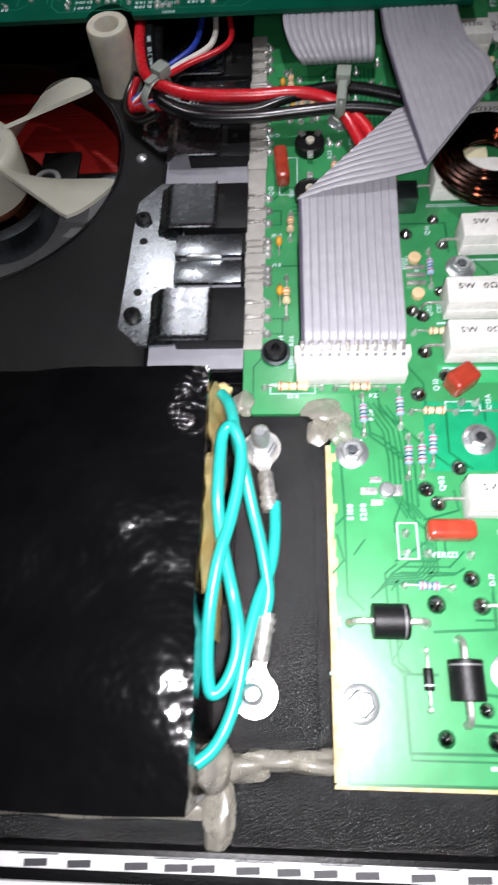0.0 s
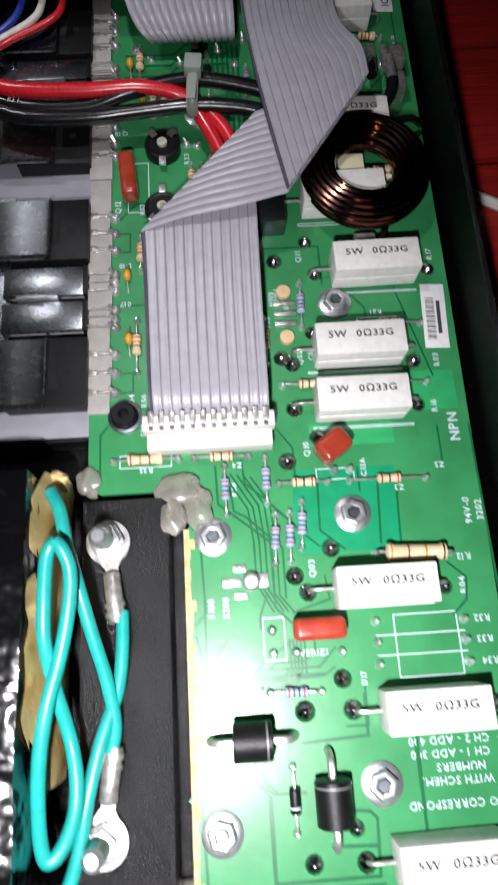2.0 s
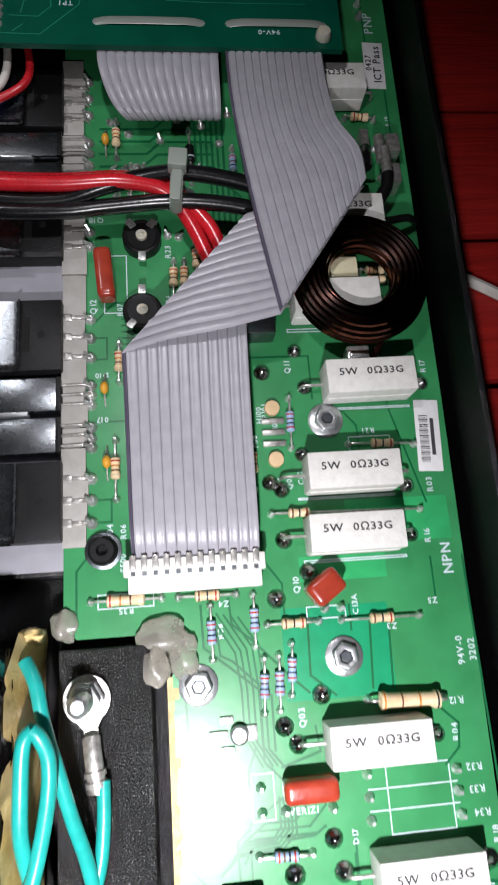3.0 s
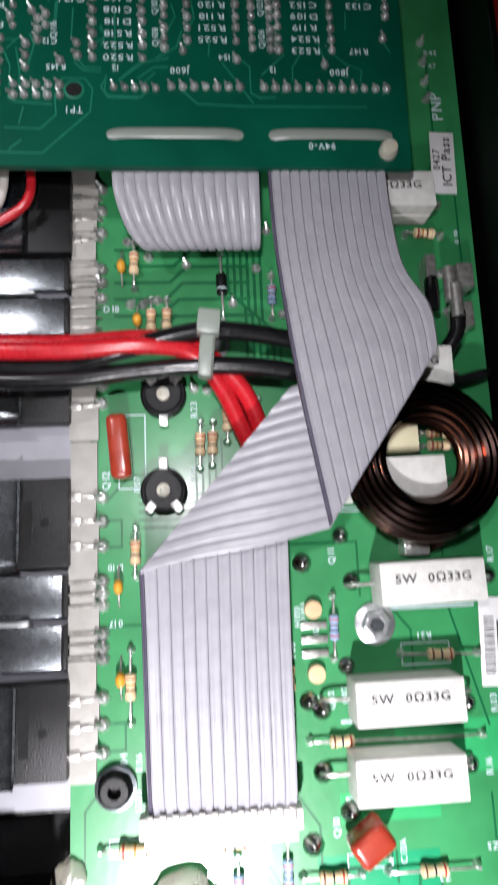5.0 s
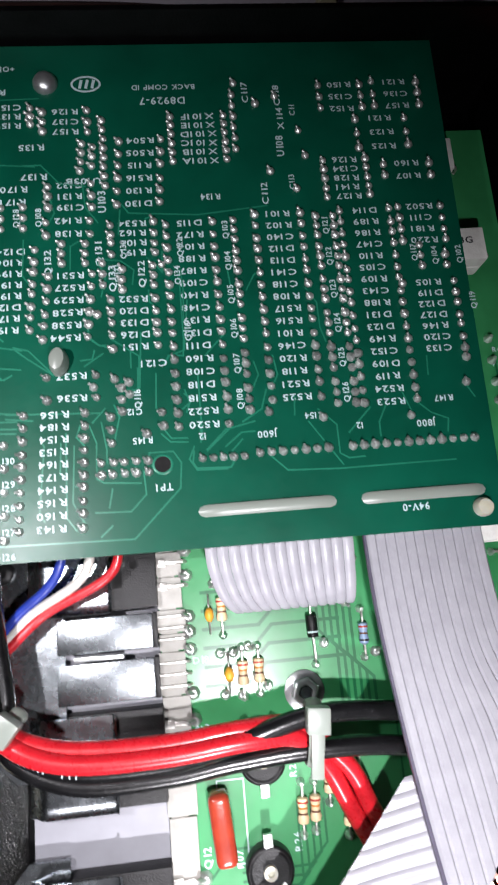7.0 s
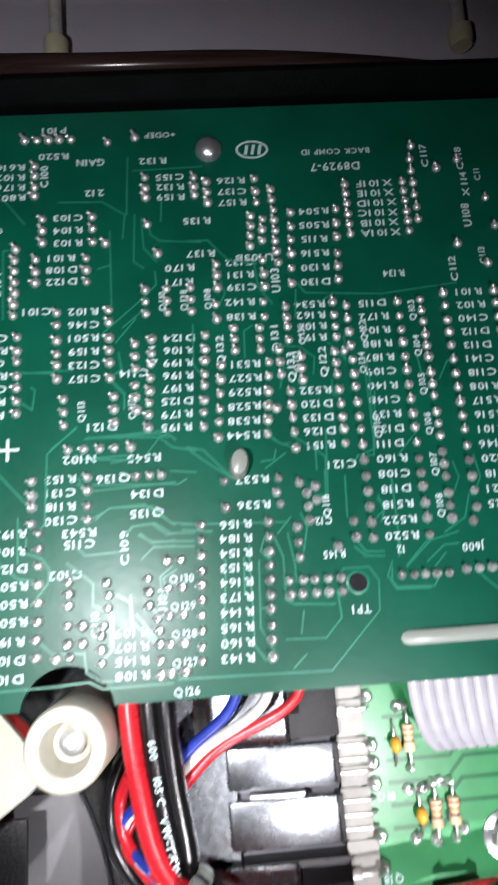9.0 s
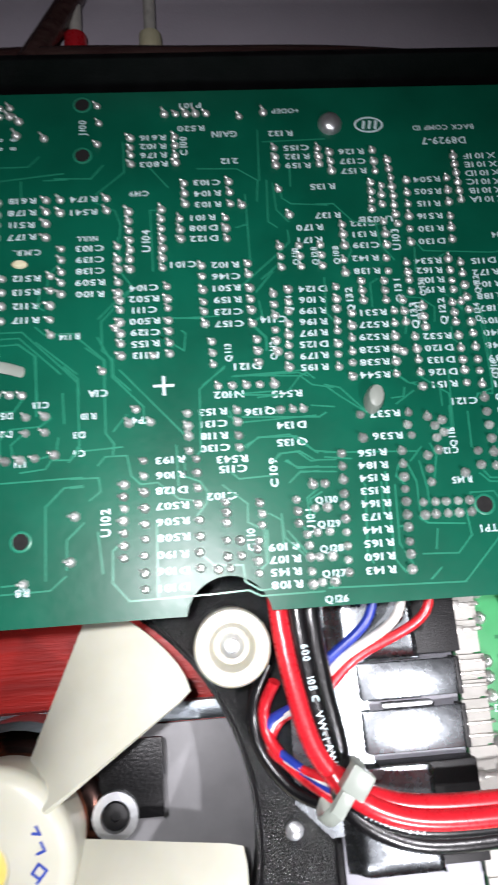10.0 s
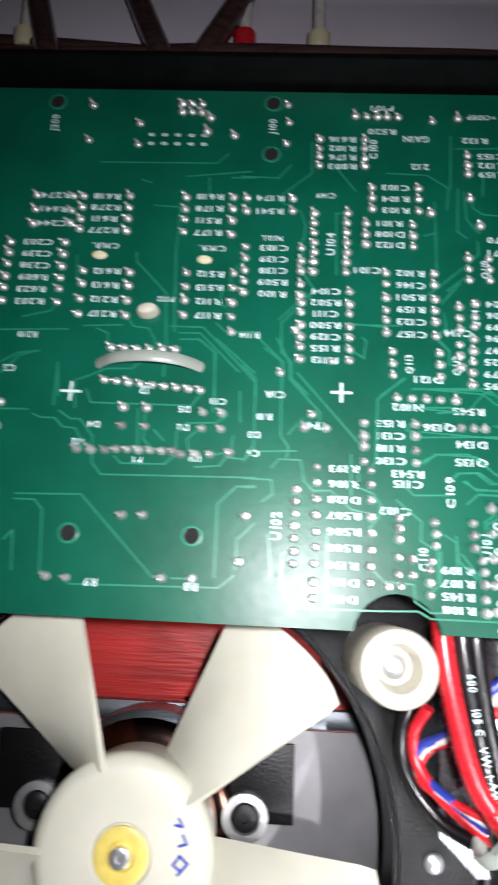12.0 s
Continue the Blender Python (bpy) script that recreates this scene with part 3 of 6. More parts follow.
# printed outlines
for x0, y0, x1, y1 in ((7.45, 3.35, 8.95, 1.95), (6.05, -2.25, 9.15, -2.2), (4.35, 3.45, 4.85, 2.5), (5.95, 7.0, 6.9, 6.72), (1.0, 7.62, 2.3, 7.3), (7.45, 11.2, 8.55, 10.75), (6.1, 14.28, 8.7, 14.2), (6.0, 8.1, 8.6, 8.05), (1.25, 16.6, 1.85, 14.9), (6.75, 12.0, 9.2, 11.96), (6.0, 9.66, 8.5, 9.62)):
    silk.rect(x0, y0, x1, y1, 0.03, 0.006)
for y in (2.45, 2.9):
    silk.line([(7.0, y), (9.1, y)], 0.03, 0.006)
for body, x, y, size, turn in (("R32", 9.55, 3.16, 0.22, 180), ("R33", 9.55, 2.69, 0.22, 180), ("R34", 9.6, 2.2, 0.22, 180), ("NPN", 9.62, 7.96, 0.36, 90), ("R12", 9.35, 4.62, 0.22, 180), ("R04", 9.22, 3.95, 0.22, 90),
                               ("R18", 9.85, 1.75, 0.22, 90), ("PWB 101444-1", 9.56, 0.0, 0.24, 90), ("CH 2 - ADD 400", 8.35, 0.58, 0.23, 180), ("CH 1 - ADD 300", 8.35, 0.31, 0.23, 180), ("NUMBERS", 8.55, 0.03, 0.23, 180),
                               ("WITH SCHEM.", 8.45, -0.24, 0.23, 180), ("TO CORRESPOND", 8.35, -0.70, 0.23, 180), ("R35", 1.65, 7.22, 0.2, 180), ("Z4", 3.95, 7.22, 0.2, 180), ("Z5", 9.1, 6.95, 0.2, 180), ("Z3", 8.0, 6.42, 0.2, 180),
                               ("C13A", 7.15, 7.0, 0.2, 90), ("Q10", 5.75, 7.55, 0.22, 90), ("Q03", 5.62, 4.55, 0.22, 90), ("R16", 9.2, 8.55, 0.22, 90), ("R03", 9.45, 9.85, 0.22, 90), ("R17", 9.72, 13.1, 0.22, 90), ("Q11", 6.0, 13.2, 0.22, 90),
                               ("R38", 3.84, 6.6, 0.2, 90), ("C04", 1.3, 9.1, 0.22, 90), ("R06", 1.62, 9.1, 0.2, 90), ("R21", 8.0, 11.35, 0.2, 180), ("D10", 1.15, 13.15, 0.2, 180), ("Q12", 0.95, 15.1, 0.24, 90), ("R26", 2.95, 15.2, 0.22, 90), ("R23", 2.98, 16.7, 0.22, 90),
                               ("Z20", 3.75, 17.3, 0.22, 90), ("017", 1.15, 11.95, 0.2, 180), ("D18", 1.1, 19.2, 0.22, 0), ("Q18", 1.05, 17.7, 0.22, 180), ("R13", 3.1, 15.9, 0.2, 90), ("PNP", 9.55, 24.7, 0.42, 90), ("R42", 9.55, 26.3, 0.2, 0), ("R47", 9.5, 25.9, 0.2, 0),
                               ("R19", 9.75, 21.0, 0.22, 90), ("R22", 9.75, 16.1, 0.22, 90), ("C01", 8.55, 15.35, 0.2, 180), ("J100", 5.55, 11.6, 0.2, 90), ("P101", 5.3, 12.0, 0.2, 90), ("94V-0", 9.62, 5.75, 0.24, 90), ("3202", 9.92, 5.75, 0.24, 90), ("H100", 5.15, 11.9, 0.2, 90), ("P00", 5.0, 11.2, 0.2, 90), ("H101", 5.55, 10.0, 0.2, 90), ("Q02", 5.8, 10.1, 0.2, 90), ("S500", 1.6, 8.35, 0.2, 90), ("VERIZI", 5.5, 2.62, 0.2, 0), ("JW1", 9.7, -2.2, 0.2, 90),
                               ("S100", 3.15, 3.75, 0.22, 90), ("S200", 3.5, 3.75, 0.22, 90), ("D17", 6.6, 2.0, 0.18, 90), ("C02", 6.1, 10.2, 0.2, 90), ("R07", 1.65, 15.0, 0.2, 90)):
    silk.text(body, x, y, size, turn, 0.007)
silk.done("silkscreen", INK, board, kind="stuff")
cu.done("copper_land", TRACE, board)
land.done("screw_land", TEALLAND, board)
dark.done("mask_gap", TRACEDK, board, kind="stuff")

# joints of the big parts
for x, y in ((5.32, 13.07), (6.24, 13.65), (6.43, 12.62), (9.62, 12.61), (5.31, 10.1), (8.84, 9.85), (5.54, 8.65), (8.79, 8.6), (5.24, 7.25), (6.13, 5.01), (5.2, 4.39), (5.48, 3.99), (8.79, 3.93), (6.11, 2.01), (5.18, 1.37),
             (6.28, 1.34), (9.62, 1.27), (6.1, -1.03), (5.12, -1.65), (6.25, -1.68), (9.54, -1.66), (6.19, 10.8), (6.08, 7.84), (5.59, 9.91)):
    joint(board, x, y, 0, "big", random.uniform(0, 360), random.uniform(0.62, 0.82))
for x, y in ((9.12, 3.16), (9.1, 2.7), (9.1, 2.21), (7.01, 3.23), (7.01, 2.75), (7.0, 2.27), (4.55, 3.17), (4.55, 2.65), (5.08, 2.65), (6.15, 2.61), (6.8, 6.95), (6.4, 6.95), (3.02, 0.89), (4.89, 0.89), (9.3, 26.6), (9.3, 26.0), (9.3, 25.4), (9.3, 24.9)):
    joint(board, x, y, 0, "pin", 0, 1.5)
for y in (22.3, 21.72, 21.14, 20.2, 19.86, 19.46, 18.5, 17.93, 17.33, 16.89, 14.72, 14.18, 13.64, 12.88, 12.62, 12.36, 11.76, 11.47, 11.24, 10.44, 9.9, 9.34):
    joint(board, 0.88, y, 0, "small", random.uniform(-40, 40), 1.6)
for x, y in ((1.5, 20.9), (2.0, 20.5), (1.55, 19.3), (1.85, 19.3), (2.2, 19.4), (2.4, 18.8), (1.6, 18.4), (2.0, 18.35), (2.6, 18.5), (4.0, 19.3), (4.1, 20.8), (3.0, 17.2), (3.3, 17.15), (4.6, 20.2), (5.2, 19.0), (9.2, 20.0), (9.3, 19.0), (4.9, 21.2), (2.9, 20.3), (3.4, 21.0)):
    joint(board, x, y, 0, "small", random.uniform(0, 360), 1.3)


# ---- parts on the output board ----
def leg(bm, x0, x1, z, r=0.035, drop=True):
    pts = [Vector((x0, 0, z)), Vector((x0 + (x1 - x0) * 0.75, 0, z)), Vector((x1, 0, z * 0.6)), Vector((x1, 0, 0.0))]
    return sweep(bm, spline(pts, 3), r, seg=6)


power = thing("power_resistor", "white ceramic block power resistor on the green board", "resistor", 7.22, 4.02, 0.02, group="power resistors")
bm = bevel(box(B(), -1.16, 1.16, -0.45, 0.45, 0.03, 0.93), 0.05)
part("body", bm, CEMENT, power)
cap = bevel(box(B(), -1.10, 1.10, -0.475, -0.44, 0.08, 0.5), 0.012)
part("cement_fill", cap, CEMENT, power, "rough cement face")
part("lead", leg(B(), 1.14, 1.55, 0.28, 0.045), TIN, power)
part("lead", leg(B(), -1.14, -1.72, 0.28, 0.045), TIN, power)
pr = Print()
pr.text("5W  0\u03a933G", 0.0, 0.10, 0.26, 0, 0.934, 1.15)
pr.done("marking", BLACKINK, power)
for x, y, turn in ((8.0, 12.58, 0), (7.3, 10.18, 0), (7.2, 8.68, 0), (8.02, 1.32, 0), (7.95, -1.60, 0), (7.35, 14.85, 0), (7.75, 21.75, 0), (7.75, 17.4, 0), (8.05, 28.9, 0), (7.6, 31.6, 0)):
    twin = copy_thing(power, pose(x * S, y * S, 0.02 * S, 0, 0, turn + random.uniform(-1, 1)))
    if 14 < y < 15:
        bpy.data.objects.remove([c for c in twin.children if c.name.startswith("marking")][0])


def axial(x0, y0, x1, y1, body=TAN, bands=(BAND_B, BAND_K, BAND_R), long=0.62, r=0.12, name="resistor", label="", z=0.14, at=0.5):
    """A small axial part lying between two holes."""
    d = math.hypot(x1 - x0, y1 - y0)
    ob = thing(name, label, name.replace("_", " "), x0, y0, 0.0, math.degrees(math.atan2(y1 - y0, x1 - x0)), "axial parts on the board")
    c, h = d * at, long / 2
    if name == "resistor":
        prof = [(r * 0.5, c - h), (r, c - h + 0.03), (r * 1.05, c - h + 0.12), (r * 0.86, c - h + 0.2), (r * 0.86, c + h - 0.2), (r * 1.05, c + h - 0.12), (r, c + h - 0.03), (r * 0.5, c + h)]
    else:
        prof = [(r * 0.92, c - h), (r, c - h + 0.02), (r, c + h - 0.02), (r * 0.92, c + h)]
    core = part("body", lathe(B(), prof, 0, 0, z, 12, "x"), body, ob)
    for k, m in enumerate(bands):
        px = c - h + 0.10 + (long - 0.2) * k / max(1, len(bands) - 1) if name == "resistor" else c + h - 0.12
        rr = (r * 1.06 if k in (0, len(bands) - 1) else r * 0.88) if name == "resistor" else r * 1.01
        part("band", lathe(B(), [(rr, px - 0.02), (rr, px + 0.02)], 0, 0, z, 12, "x"), m, core)
    for a, b in ((c - h, 0.0), (c + h, d)):
        bm = B()
        sweep(bm, spline([Vector((a, 0, z)), Vector((a + (b - a) * 0.7, 0, z)), Vector((b, 0, z * 0.5)), Vector((b, 0, 0))], 3), 0.032 * max(1, r / 0.15), seg=6)
        part("lead", bm, TIN, ob)
    for b in (0.0, d):
        o = joint(ob, b, 0, 0, "pin", 0, 1.25)
    return ob


T3, G3 = (BAND_R, BAND_O, BAND_B, TAN), (BAND_R, BAND_K, BAND_B)
tanlab, bluelab = "small tan axial resistor with colour bands", "small pale blue axial resistor with colour bands"
axial(0.83, 7.48, 2.49, 7.46, long=0.9, bands=T3, r=0.14, label=tanlab)
for a in ((2.88, 7.45, 4.27, 7.43), (4.97, 6.67, 6.22, 6.66), (6.78, 6.65, 8.71, 6.63), (7.42, 11.0, 9.17, 10.93)):
    axial(*a, long=0.6, bands=(BAND_B, BAND_K, BAND_R), label=tanlab)
axial(7.2, 4.82, 9.05, 4.72, long=1.45, r=0.2, bands=(BAND_O, BAND_B, BAND_O, BAND_K), label="long tan power resistor with colour bands", z=0.3)
axial(5.27, 9.30, 9.1, 9.22, long=0.55, at=0.18, label=tanlab)
for a in ((3.63, 7.21, 3.63, 5.98), (4.67, 7.39, 4.65, 6.21), (4.83, 5.92, 4.75, 4.72), (5.18, 5.95, 5.12, 4.75), (5.51, 6.2, 5.42, 5.06), (4.42, 1.82, 5.6, 1.78), (5.96, 12.32, 5.92, 10.98)):
    axial(*a, body=BLUEBODY, bands=(BAND_R, BAND_B, BAND_K, BAND_R), long=0.55, r=0.11, label=bluelab)
for a in ((4.9, 11.3, 4.9, 9.95), (1.48, 11.4, 1.47, 9.9), (1.62, 14.0, 1.6, 12.95), (3.13, 16.39, 3.09, 15.31), (3.42, 16.38, 3.37, 15.37), (3.76, 16.9, 3.74, 15.9), (1.66, 20.9, 1.65, 19.7), (2.05, 19.4, 2.03, 18.3), (2.42, 19.4, 2.4, 18.35), (8.3, 15.95, 9.1, 15.93), (8.3, 15.65, 9.1, 15.63), (4.15, 16.2, 4.1, 15.2), (8.4, 21.05, 9.3, 21.0)):
    axial(*a, long=0.55, bands=T3, label=tanlab)
for a in ((4.95, 20.0, 4.93, 18.9), (4.5, 16.9, 4.45, 15.6)):
    axial(*a, body=BLUEBODY, bands=(BAND_R, BAND_B, BAND_K), long=0.5, r=0.11, label=bluelab)
axial(3.02, 0.89, 4.89, 0.89, body=EPOXY, bands=(GREYMETAL,), long=0.86, r=0.42, name="rectifier_diode", label="large black cylindrical rectifier diode with a silver ring", z=0.46)
axial(5.61, -1.35, 5.61, 0.55, body=EPOXY, bands=(GREYMETAL,), long=0.9, r=0.40, name="rectifier_diode", label="large black cylindrical rectifier diode with a silver ring", z=0.44)
axial(4.80, 0.27, 4.80, -1.04, body=EPOXY, bands=(INK,), long=0.5, r=0.12, name="diode", label="small black diode with a pale ring", z=0.16)
axial(3.72, 20.6, 3.75, 18.85, body=EPOXY, bands=(INK,), long=0.5, r=0.13, name="diode", label="small black diode with a pale ring", z=0.16)


def film_cap(x, y, turn, long=1.22, wide=0.5, high=0.62, z=0.08, tip=0):
    ob = thing("film_capacitor", "glossy red-brown dipped film capacitor on two wire legs", "capacitor", x, y, z, turn, "red capacitors")
    bm = bevel(box(B(), -long / 2, long / 2, -wide / 2, wide / 2, 0.05, high), 0.17, 4)
    part("body", bm, REDCAP, ob)
    for s in (-1, 1):
        part("lead", sweep(B(), [Vector((s * long * 0.33, 0, 0.10)), Vector((s * long * 0.36, 0, -z))], 0.035, seg=6), TIN, ob)
    return ob


film_cap(5.62, 3.15, 0)
film_cap(6.35, 7.45, 35, 0.85, 0.62, 0.75)
film_cap(1.32, 15.8, 95, 1.45, 0.46, 0.62)


def bead_cap(x, y, turn=90):
    ob = thing("bead_capacitor", "tiny amber bead capacitor standing on the board", "capacitor", x, y, 0, turn, "bead capacitors")
    part("body", lump(B(), 0, 0, 0.2, 0.17, 0.11, 0.16, 0.05, 1, 2), YELLOWCAP, ob)
    for s in (-1, 1):
        part("lead", sweep(B(), [Vector((s * 0.1, 0, 0.15)), Vector((s * 0.32, 0, 0.12)), Vector((s * 0.45, 0, 0))], 0.025, seg=5), TIN, ob)


for x, y in ((1.24, 12.75), (1.27, 10.82), (1.36, 20.2), (1.72, 18.85)):
    bead_cap(x, y)
for x, y in ((5.5, 12.05), (5.5, 10.68)):
    solid("test_disc", bevel(lathe(B(), [(0.2, 0.0), (0.2, 0.14), (0.19, 0.16)], x, y, 0, 20), 0.02), DISC, "pale tan round disc on the board", "disc", "tan discs")
chip = thing("small_chip", "small pale green flat component with tinned ends", "chip", 5.5, 11.4)
for dy in (-0.3, 0.0, 0.3):
    part("bar", bevel(box(B(), -0.3, 0.3, dy - 0.07, dy + 0.07, 0.0, 0.1), 0.02), TIN, chip)


def trimmer(x, y, turn):
    ob = thing("trimmer", "round black trimmer potentiometer with a white screw slot", "potentiometer", x, y, 0, turn, "trimmers")
    part("body", bevel(lathe(B(), [(0.52, 0.0), (0.52, 0.32), (0.46, 0.36), (0.40, 0.33), (0.2, 0.33)], seg=28), 0.015), EPOXY, ob)
    part("rotor", lathe(B(), [(0.15, 0.30), (0.15, 0.42), (0.07, 0.43), (0.06, 0.38)], seg=16), NYLON, ob, "white rotor with a slot")
    for a in (-38, 38, 180):
        bm = B()
        r = 0.34 if a != 180 else 0.48
        box(bm, -0.1, 0.1, r, r + 0.26, 0.26, 0.37)
        bmesh.ops.rotate(bm, cent=(0, 0, 0), matrix=Matrix.Rotation(radians(a), 3, "Z"), verts=bm.verts[:])
        part("terminal", bevel(bm, 0.02), SOLDER, ob, "tinned terminal")
    return ob


trimmer(2.3, 17.0, 0)
trimmer(2.27, 14.8, 180)


def torx(x, y, r=0.46, z=0.0):
    ob = thing("board_screw", "zinc hex-flange screw with a star recess holding the board", "screw", x, y, z, random.uniform(0, 60), "board screws")
    part("flange", lathe(B(), [(r, 0), (r, 0.05), (r * 0.8, 0.09), (r * 0.5, 0.1)], seg=28), STEEL, ob)
    part("head", bevel(lathe(B(), [(r * 0.72, 0.08), (r * 0.72, 0.24), (r * 0.62, 0.27), (r * 0.36, 0.27), (r * 0.32, 0.15)], seg=6), 0.015), STEEL, ob)
    part("recess", lathe(B(), [(r * 0.30, 0.20), (r * 0.30, 0.272)], seg=6), DSTEEL, ob)


for x, y in ((6.75, 5.82), (3.27, 5.44), (6.75, -0.2), (3.19, -0.95), (6.89, 11.67), (3.42, 18.3)):
    torx(x, y)
post = thing("black_post", "black rubber post in a steel ring through the board", "post", 1.15, 8.65)
part("ring", lathe(B(), [(0.44, 0), (0.44, 0.12), (0.36, 0.14), (0.33, 0.02)], seg=28), DSTEEL, post)
part("plug", lathe(B(), [(0.34, 0), (0.34, 0.30), (0.28, 0.36), (0.14, 0.36), (0.12, 0.15)], seg=24), EPOXY, post)
led = thing("surface_chip", "small metal-capped component with four tinned legs", "component", 4.02, 4.32, 0.01)
part("can", bevel(lathe(B(), [(0.22, 0.02), (0.22, 0.16), (0.16, 0.2), (0.05, 0.2)], 0.12, 0, 0, 16), 0.01), STEEL, led)
for dx, dy, w, h in ((-0.35, 0, 0.22, 0.1), (-0.15, 0.32, 0.16, 0.08), (-0.15, -0.32, 0.16, 0.08), (0.4, 0.02, 0.14, 0.16)):
    part("leg", bevel(box(B(), dx - w, dx + w, dy - h, dy + h, 0.0, 0.06), 0.02), SOLDER, led)
label = thing("paper_label", "white paper label with a printed bar code", "label", 9.6, 11.15, 0.01, -3)
paper = part("paper", bevel(box(B(), -0.33, 0.33, -0.97, 0.97, 0, 0.012), 0.004), PAPER, label)
bars = Print()
for k in range(26):
    y = -0.72 + k * 0.05
    bars.line([(-0.22, y), (0.0, y)], 0.012 + 0.022 * ((k * 7) % 3) / 2, 0.015)
for k in range(5):
    bars.line([(0.12, -0.5 + 0.2 * k), (0.12, -0.38 + 0.2 * k)], 0.10, 0.015)
bars.done("bar_code", BLACKINK, paper)
label2 = thing("paper_label", "white paper test label with dark lettering", "label", 9.58, 23.05, 0.01, -2)
paper = part("paper", bevel(box(B(), -0.32, 0.32, -0.87, 0.87, 0, 0.012), 0.004), PAPER, label2)
pr = Print()
pr.text("ICT Pass", 0.08, 0.05, 0.34, 90, 0.015)
pr.text("0427", -0.18, 0.1, 0.26, 90, 0.015)
pr.done("lettering", BLACKINK, paper)

coil = thing("inductor_coil", "dark enamelled copper wire air-core coil over the board", "coil", 7.95, 15.2, 0.55)
for i in range(16):
    a0 = 2 * math.pi * i / 16
    r, h = 1.31 + 0.40 * math.cos(a0), 0.46 + 0.42 * math.sin(a0)
    pts = [Vector((r * math.cos(a), r * math.sin(a), h + 0.02 * math.sin(2 * a + i))) for a in [2 * math.pi * k / 48 for k in range(49)]]
    part("turn", sweep(B(), pts, 0.097, seg=8), COPPER, coil)
part("tail", sweep(B(), spline([Vector((0.45, -1.5, 0.3)), Vector((0.4, -1.75, 0.1)), Vector((0.3, -1.95, -0.5))], 5), 0.10, seg=8), COPPER, coil)
solid("terminal_block", bevel(box(B(), 7.55, 8.15, 13.15, 13.55, 0, 0.5), 0.06), SOLDER, "tinned square terminal beneath the coil", "terminal")
solid("box_capacitor", bevel(box(B(), 7.3, 8.05, 15.45, 16.05, 0, 0.7), 0.05), CREAM, "cream box film capacitor inside the coil", "capacitor")
solid("metal_transistor", bevel(box(B(), 4.95, 5.7, 13.9, 14.7, 0, 0.7), 0.08), DSTEEL, "small metal-cased transistor beside the ribbon", "transistor")
hw = thing("wire_terminal", "tinned push-on spade terminals with black sleeved wire tails", "terminal", 8.9, 18.6)
for x, y, w, l, h in ((-0.12, 1.25, 0.13, 0.42, 0.55), (0.62, 1.05, 0.2, 0.3, 0.75), (0.55, 0.1, 0.2, 0.3, 0.7)):
    bm = bevel(box(B(), x - w, x + w, y - l, y + l, 0, h), 0.05)
    part("tag", bm, TIN, hw)
for x, y, z in ((0.2, 0.75, 0.75), (0.28, 0.3, 0.85)):
    part("barrel", sweep(B(), [Vector((x, y - 0.35, z)), Vector((x, y + 0.45, z))], 0.15, seg=10), TIN, hw)
part("sleeve", sweep(B(), spline([Vector((-0.15, 1.0, 0.5)), Vector((-0.25, 0.55, 0.75)), Vector((-0.3, 0.15, 0.8))], 5), 0.17, seg=10), BLACKPVC, hw, "black sleeve")
part("sleeve", sweep(B(), spline([Vector((0.3, 0.1, 0.8)), Vector((0.25, -0.4, 0.75)), Vector((-0.05, -0.85, 0.6)), Vector((-0.3, -1.0, 0.35))], 5), 0.18, seg=10), BLACKPVC, hw, "black sleeve")
solid("black_wire", sweep(B(), spline([(8.3, 17.1, 0.75), (9.0, 17.05, 0.8), (9.6, 17.2, 0.7), (10.0, 17.35, 0.3)], 6), 0.11, seg=8), BLACKPVC, "black sleeved wire tail behind the coil", "wire", "black wires")

# ---- ribbon cables ----
def ribbon(name, label, runs, count=12, wide=1.0):
    """Runs of flat conductors; every run gives for each side a line of points."""
    ob = thing(name, label, "ribbon cable", group="ribbon cables")
    for side_a, side_b, first_dark in runs:
        A, C = spline(side_a, 6), spline(side_b, 6)
        relief = 0.055 if first_dark else 0.036
        e = 0.03 if first_dark else 0.0
        for k in range(-1 if first_dark else 0, count):
            f = e / 2 if k < 0 else e + (1 - e) * (k + 0.5) / count
            share = e if k < 0 else (1 - e) / count
            pts = [a.lerp(c, f) for a, c in zip(A, C)]
            bm = B()
            rings = []
            for i, p in enumerate(pts):
                s = (C[i] - A[i]) * share / 2
                d = (pts[min(i + 1, len(pts) - 1)] - pts[max(i - 1, 0)]).normalized()
                u = s.cross(d).normalized() * relief
                prof = [(a * wide, b) for a, b in ((1.02, 0.2), (0.94, 0.72), (0.74, 0.95), (0.4, 0.92), (0.0, 0.72), (-0.4, 0.92), (-0.74, 0.95), (-0.94, 0.72), (-1.02, 0.2), (-0.6, -0.8), (0.6, -0.8))]
                rings.append([bm.verts.new(p + s * a + u * b) for a, b in prof])
            m = len(rings[0])
            for a, b in zip(rings, rings[1:]):
                for q in range(m):
                    bm.faces.new((a[q], b[q], b[(q + 1) % m], a[(q + 1) % m]))
            bm.faces.new(rings[0])
            bm.faces.new(rings[-1][::-1])
            part("conductor", bm, RIBBON1 if k < 0 else RIBBON, ob)
    return ob


